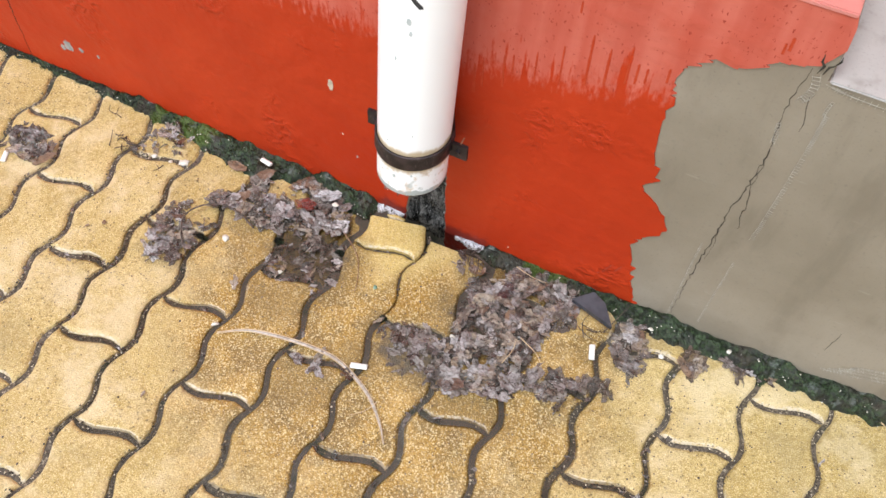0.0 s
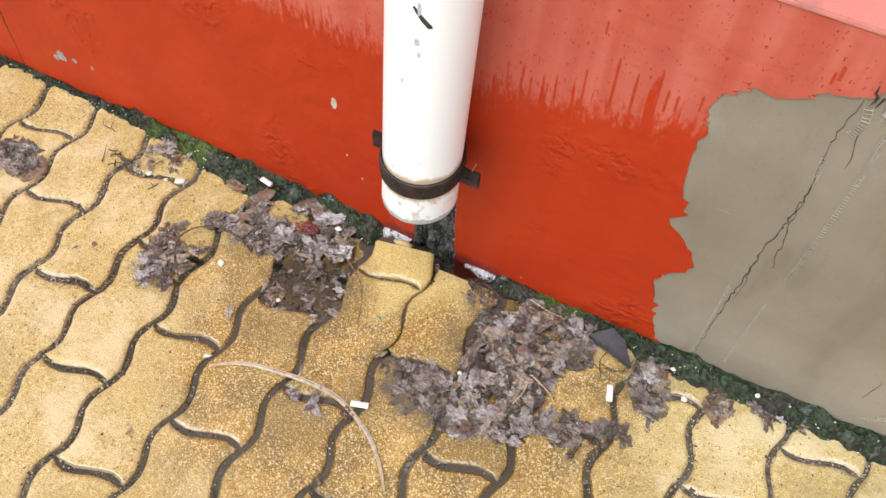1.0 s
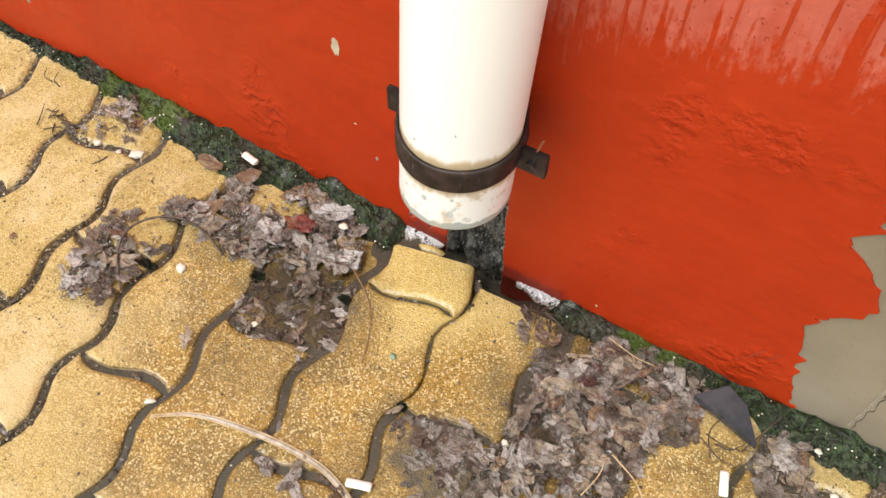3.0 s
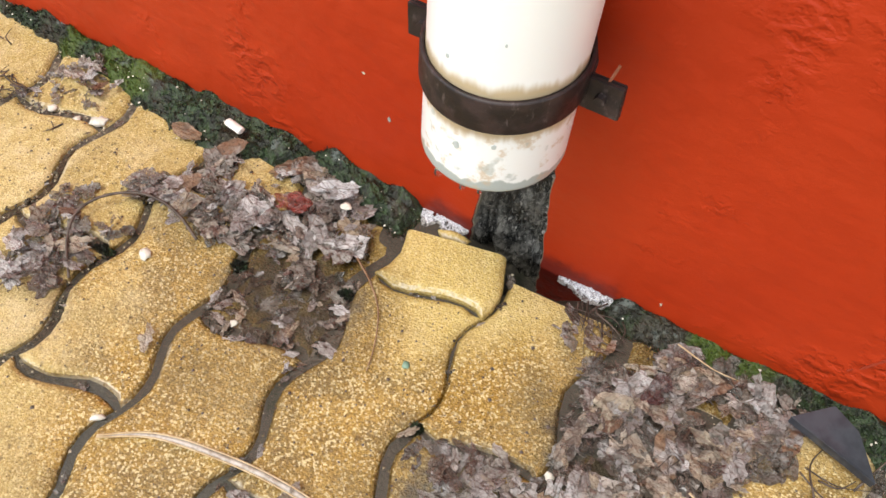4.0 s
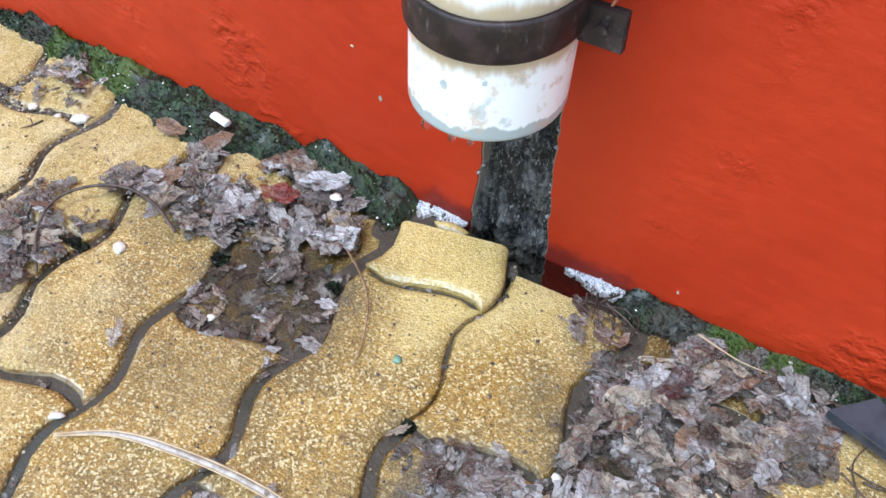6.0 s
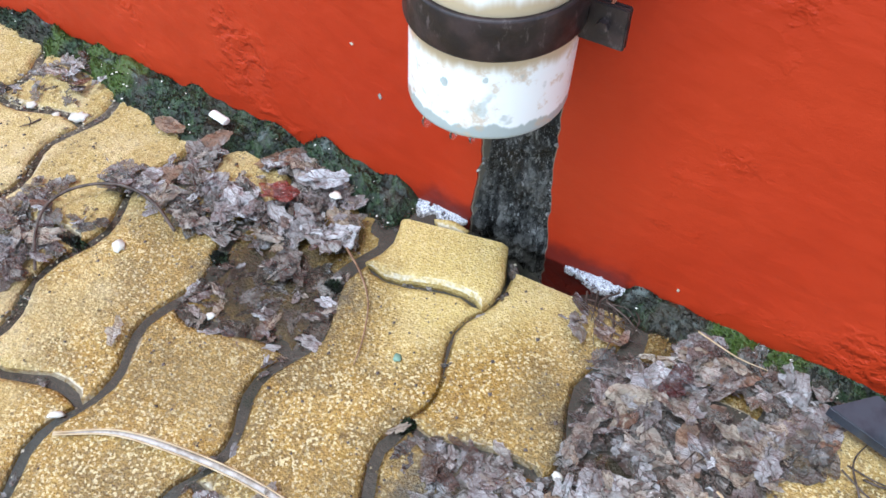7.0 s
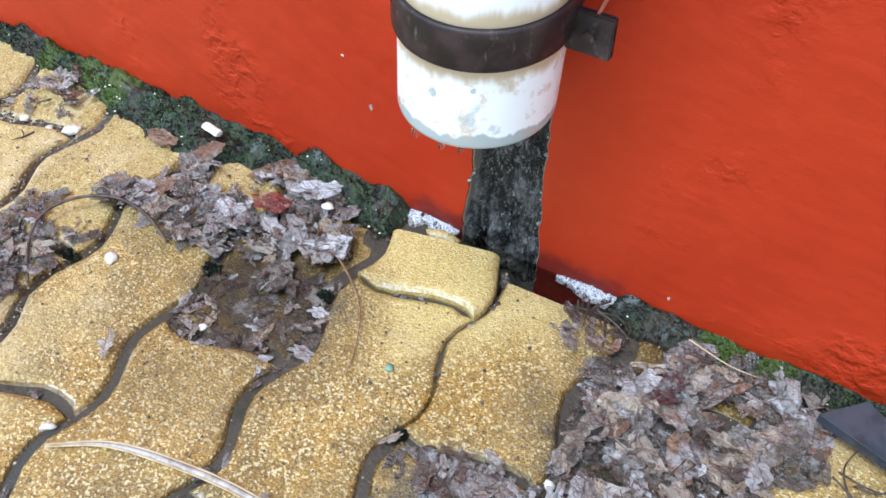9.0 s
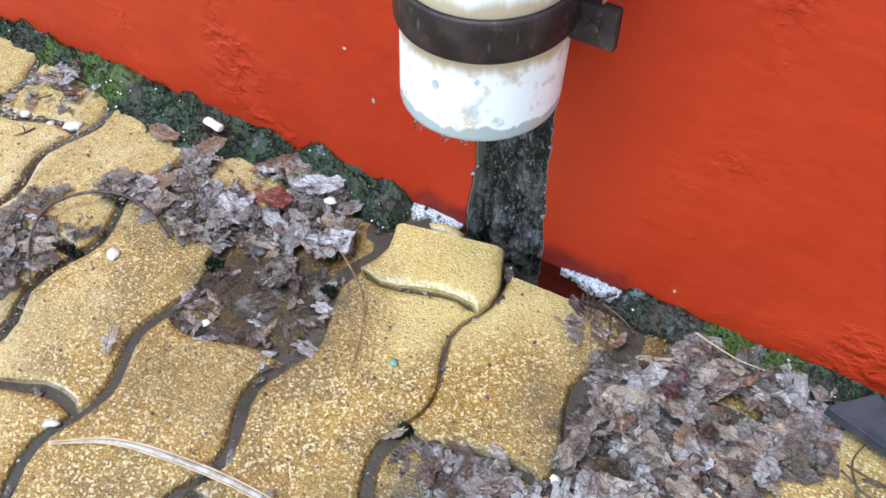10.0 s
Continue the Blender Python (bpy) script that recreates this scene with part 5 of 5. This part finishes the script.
for i in range(-22, 32):
    for k in range(-24, 7):
        if (i + k) % 2:
            continue
        c = lattice(i, k) + 0.5 * ACROSS + HALF
        if abs(c.x) > 2.9 or c.y < -2.85:
            continue
        cut = moss_edge(c.x)
        low_end = lattice(i, k).y
        if low_end > cut - 0.012:
            continue
        near = -1.45 < c.x < 1.35 and c.y > -1.15
        dz, rx, ry = SUNK.get((i, k), (rnd.uniform(-0.0014, 0.0014), rnd.gauss(0, 0.35), rnd.gauss(0, 0.35)))
        shift = (0.001, -0.0065) if (i, k) == (3, 3) else (-0.0065, 0.0) if (i, k) == (4, 2) else (0.0, 0.0)
        m = pose(c.x + shift[0], c.y + shift[1], dz, rx, ry, rnd.gauss(0, 0.5))
        touches = c.y + 0.135 > cut
        if not near:
            if touches:
                continue
            n = len(rest_verts)
            rest_verts += [m @ v for v in coarse_verts]
            rest_faces += [[n + q for q in f] for f in coarse_faces]
            continue
        if touches:
            bm = paver_bmesh(540 + i * 7 + k)
            bmesh.ops.transform(bm, matrix=m, verts=bm.verts)
            tilt = Vector((rnd.uniform(-0.12, 0.12), 1, 0)).normalized()
            if (i, k) == (3, 3):
                cut, tilt = -0.031, Vector((-0.20, 1, 0)).normalized()
            if (i, k) == (4, 2):
                cut, tilt = -0.036, Vector((-0.05, 1, 0)).normalized()
            got = bmesh.ops.bisect_plane(bm, geom=bm.verts[:] + bm.edges[:] + bm.faces[:], plane_co=(c.x, cut + 0.004, 0), plane_no=tilt, clear_outer=True)
            rim = [g for g in got["geom_cut"] if isinstance(g, bmesh.types.BMEdge)]
            bmesh.ops.holes_fill(bm, edges=rim, sides=0)
            bmesh.ops.translate(bm, verts=bm.verts, vec=(-c.x, -c.y, 0))
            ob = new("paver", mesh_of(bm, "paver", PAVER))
            ob.location = (c.x, c.y, 0)
            ob.parent = pavement
        else:
            ob = new("paver", VARIANTS[rnd.randrange(5)])
            ob.parent = pavement
            ob.matrix_local = m
        if (i, k) == (3, 3):
            tagged(ob, "loose cut paver standing proud of the rest")
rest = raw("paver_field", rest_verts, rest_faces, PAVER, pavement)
tagged(rest, "yellow wavy pavers farther out", kind="stuff")

# grit in the drier joints
verts, faces = [], []
rnd = random.Random(560)
for _ in range(3600):
    i, k = rnd.randrange(-5, 12), rnd.uniform(-2, 4)
    if rnd.random() < 0.7:
        p = lattice(i - 0.05 + SIDE * math.sin(6.2832 * k), k)
    else:
        kk = 2 * rnd.randrange(-1, 3) + (i % 2)
        u = rnd.random()
        p = lattice(i + u, kk - END * math.sin(6.2832 * u) + 0.03 * u)
    p += Vector((rnd.gauss(0, 0.0022), rnd.gauss(0, 0.0022), -0.0050 + rnd.uniform(0, 0.003)))
    if p.y > -0.02 or ((p.x + 0.08) ** 2 + (p.y + 0.25) ** 2 < 0.09 and rnd.random() < 0.9):
        continue
    r = rnd.uniform(0.0006, 0.0018) * (1 if rnd.random() < 0.9 else 1.5)
    n = len(verts)
    verts += [p + r * Vector((rnd.uniform(0.7, 1.2) * a, rnd.uniform(0.7, 1.2) * b, rnd.uniform(0.5, 0.9) * c)) for a, b, c in ((1, 0, 0), (-1, 0, 0), (0, 1, 0), (0, -1, 0), (0, 0, 1), (0, 0, -1))]
    faces += [(n + a, n + b, n + c) for a in (0, 1) for b in (2, 3) for c in (4, 5)]
tagged(raw("grit", verts, faces, GRIT), "pale sand grains and grit in the paving joints", "grit", kind="stuff")

# dark crumbs of soil along the rims of the drier joints
verts, faces = [], []
rnd = random.Random(565)
for _ in range(5200):
    i, k = rnd.randrange(-6, 13), rnd.uniform(-3, 4)
    if rnd.random() < 0.65:
        p = lattice(i - 0.05 + SIDE * math.sin(6.2832 * k), k)
    else:
        u = rnd.random()
        p = lattice(i + u, 2 * rnd.randrange(-2, 3) + (i % 2) - END * math.sin(6.2832 * u) + 0.03 * u)
    patch = noise.noise(Vector((p.x * 14, p.y * 14, 6)))
    if p.y > -0.02 or patch < -0.15 or ((p.x + 0.08) ** 2 + (p.y + 0.25) ** 2 < 0.07):
        continue
    p += Vector((rnd.gauss(0, 0.0042), rnd.gauss(0, 0.0042), -0.0036 + rnd.uniform(0, 0.0028)))
    r = rnd.uniform(0.0009, 0.0026)
    n = len(verts)
    verts += [p + r * Vector((rnd.uniform(0.6, 1.4) * a, rnd.uniform(0.6, 1.4) * b, rnd.uniform(0.5, 0.9) * c)) for a, b, c in ((1, 0, 0), (-1, 0, 0), (0, 1, 0), (0, -1, 0), (0, 0, 1), (0, 0, -1))]
    faces += [(n + a, n + b, n + c) for a in (0, 1) for b in (2, 3) for c in (4, 5)]
tagged(raw("joint_soil", verts, faces, make_plain("dark_soil", (0.030, 0.024, 0.016), (0.10, 0.082, 0.055), 55, 0.8)), "dark soil crumbs along the paving joints", "soil crumbs", kind="stuff")

# shreds of leaf washed into the joints
for material, count, seed, label in ((LEAF_DARK, 230, 570, "dark wet leaf shreds in the paving joints"), (LEAF, 110, 571, "pale wet leaf shreds in the paving joints")):
    verts, faces, laid = [], [], []
    rnd = random.Random(seed)
    for _ in range(count):
        i, k = rnd.randrange(-2, 9), rnd.uniform(-1.0, 3.6)
        if rnd.random() < 0.65:
            p = lattice(i - 0.05 + SIDE * math.sin(6.2832 * k), k)
        else:
            u = rnd.random()
            p = lattice(i + u, 2 * rnd.randrange(0, 2) + (i % 2) - END * math.sin(6.2832 * u) + 0.03 * u)
        if p.y > -0.03 or noise.noise(Vector((p.x * 9, p.y * 9, 2))) < -0.1:
            continue
        me = rnd.choice(SCRAPS)
        m = leaf_pose(rnd, p.x + rnd.gauss(0, 0.003), p.y + rnd.gauss(0, 0.003), rnd.uniform(-0.0035, -0.0005), rnd.uniform(0.005, 0.019), 9, 0.3)
        n = len(verts)
        laid += LEAF_FLAT[me.name]
        verts += [m @ v.co for v in me.vertices]
        faces += [tuple(n + q for q in f.vertices) for f in me.polygons]
    tagged(raw("leaf_shreds", verts, faces, material, None, True, laid), label, "leaf scraps", kind="stuff")

# crumbs of soil and leaf scattered over the pavers
verts, faces = [], []
rnd = random.Random(580)
for _ in range(2600):
    x, y = rnd.uniform(-1.1, 0.8), -0.03 - abs(rnd.gauss(0, 0.30))
    r = rnd.uniform(0.0005, 0.0014) * (1.0 if rnd.random() < 0.9 else 1.6)
    n = len(verts)
    verts += [Vector((x, y, 0.0006)) + r * Vector((rnd.uniform(0.6, 1.6) * a, rnd.uniform(0.6, 1.6) * b, rnd.uniform(0.4, 0.8) * c)) for a, b, c in ((1, 0, 0), (-1, 0, 0), (0, 1, 0), (0, -1, 0), (0, 0, 1), (0, 0, -1))]
    faces += [(n + a, n + b, n + c) for a in (0, 1) for b in (2, 3) for c in (4, 5)]
tagged(raw("soil_crumbs", verts, faces, TWIG), "dark soil crumbs scattered over the pavers", "soil crumbs", kind="stuff")

# pale grains and crumbs caught in the moss
verts, faces = [], []
rnd = random.Random(590)
for _ in range(230):
    x = rnd.uniform(-1.1, 0.85)
    if GAP[0] < x < GAP[1]:
        continue
    f = rnd.uniform(0.25, 1.0)
    r = rnd.uniform(0.0005, 0.0016)
    c = Vector((x, 0.002 - f * (0.012 - moss_edge(x)), moss_height(x, f) + 0.001 if f < 0.8 else 0.001))
    n = len(verts)
    verts += [c + r * Vector((rnd.uniform(0.6, 1.5) * a, rnd.uniform(0.6, 1.5) * b, rnd.uniform(0.5, 1.0) * d)) for a, b, d in ((1, 0, 0), (-1, 0, 0), (0, 1, 0), (0, -1, 0), (0, 0, 1), (0, 0, -1))]
    faces += [(n + a, n + b, n + d) for a in (0, 1) for b in (2, 3) for d in (4, 5)]
tagged(raw("sand_grains", verts, faces, STONE), "pale sand grains caught in the moss", "sand grains", kind="stuff")
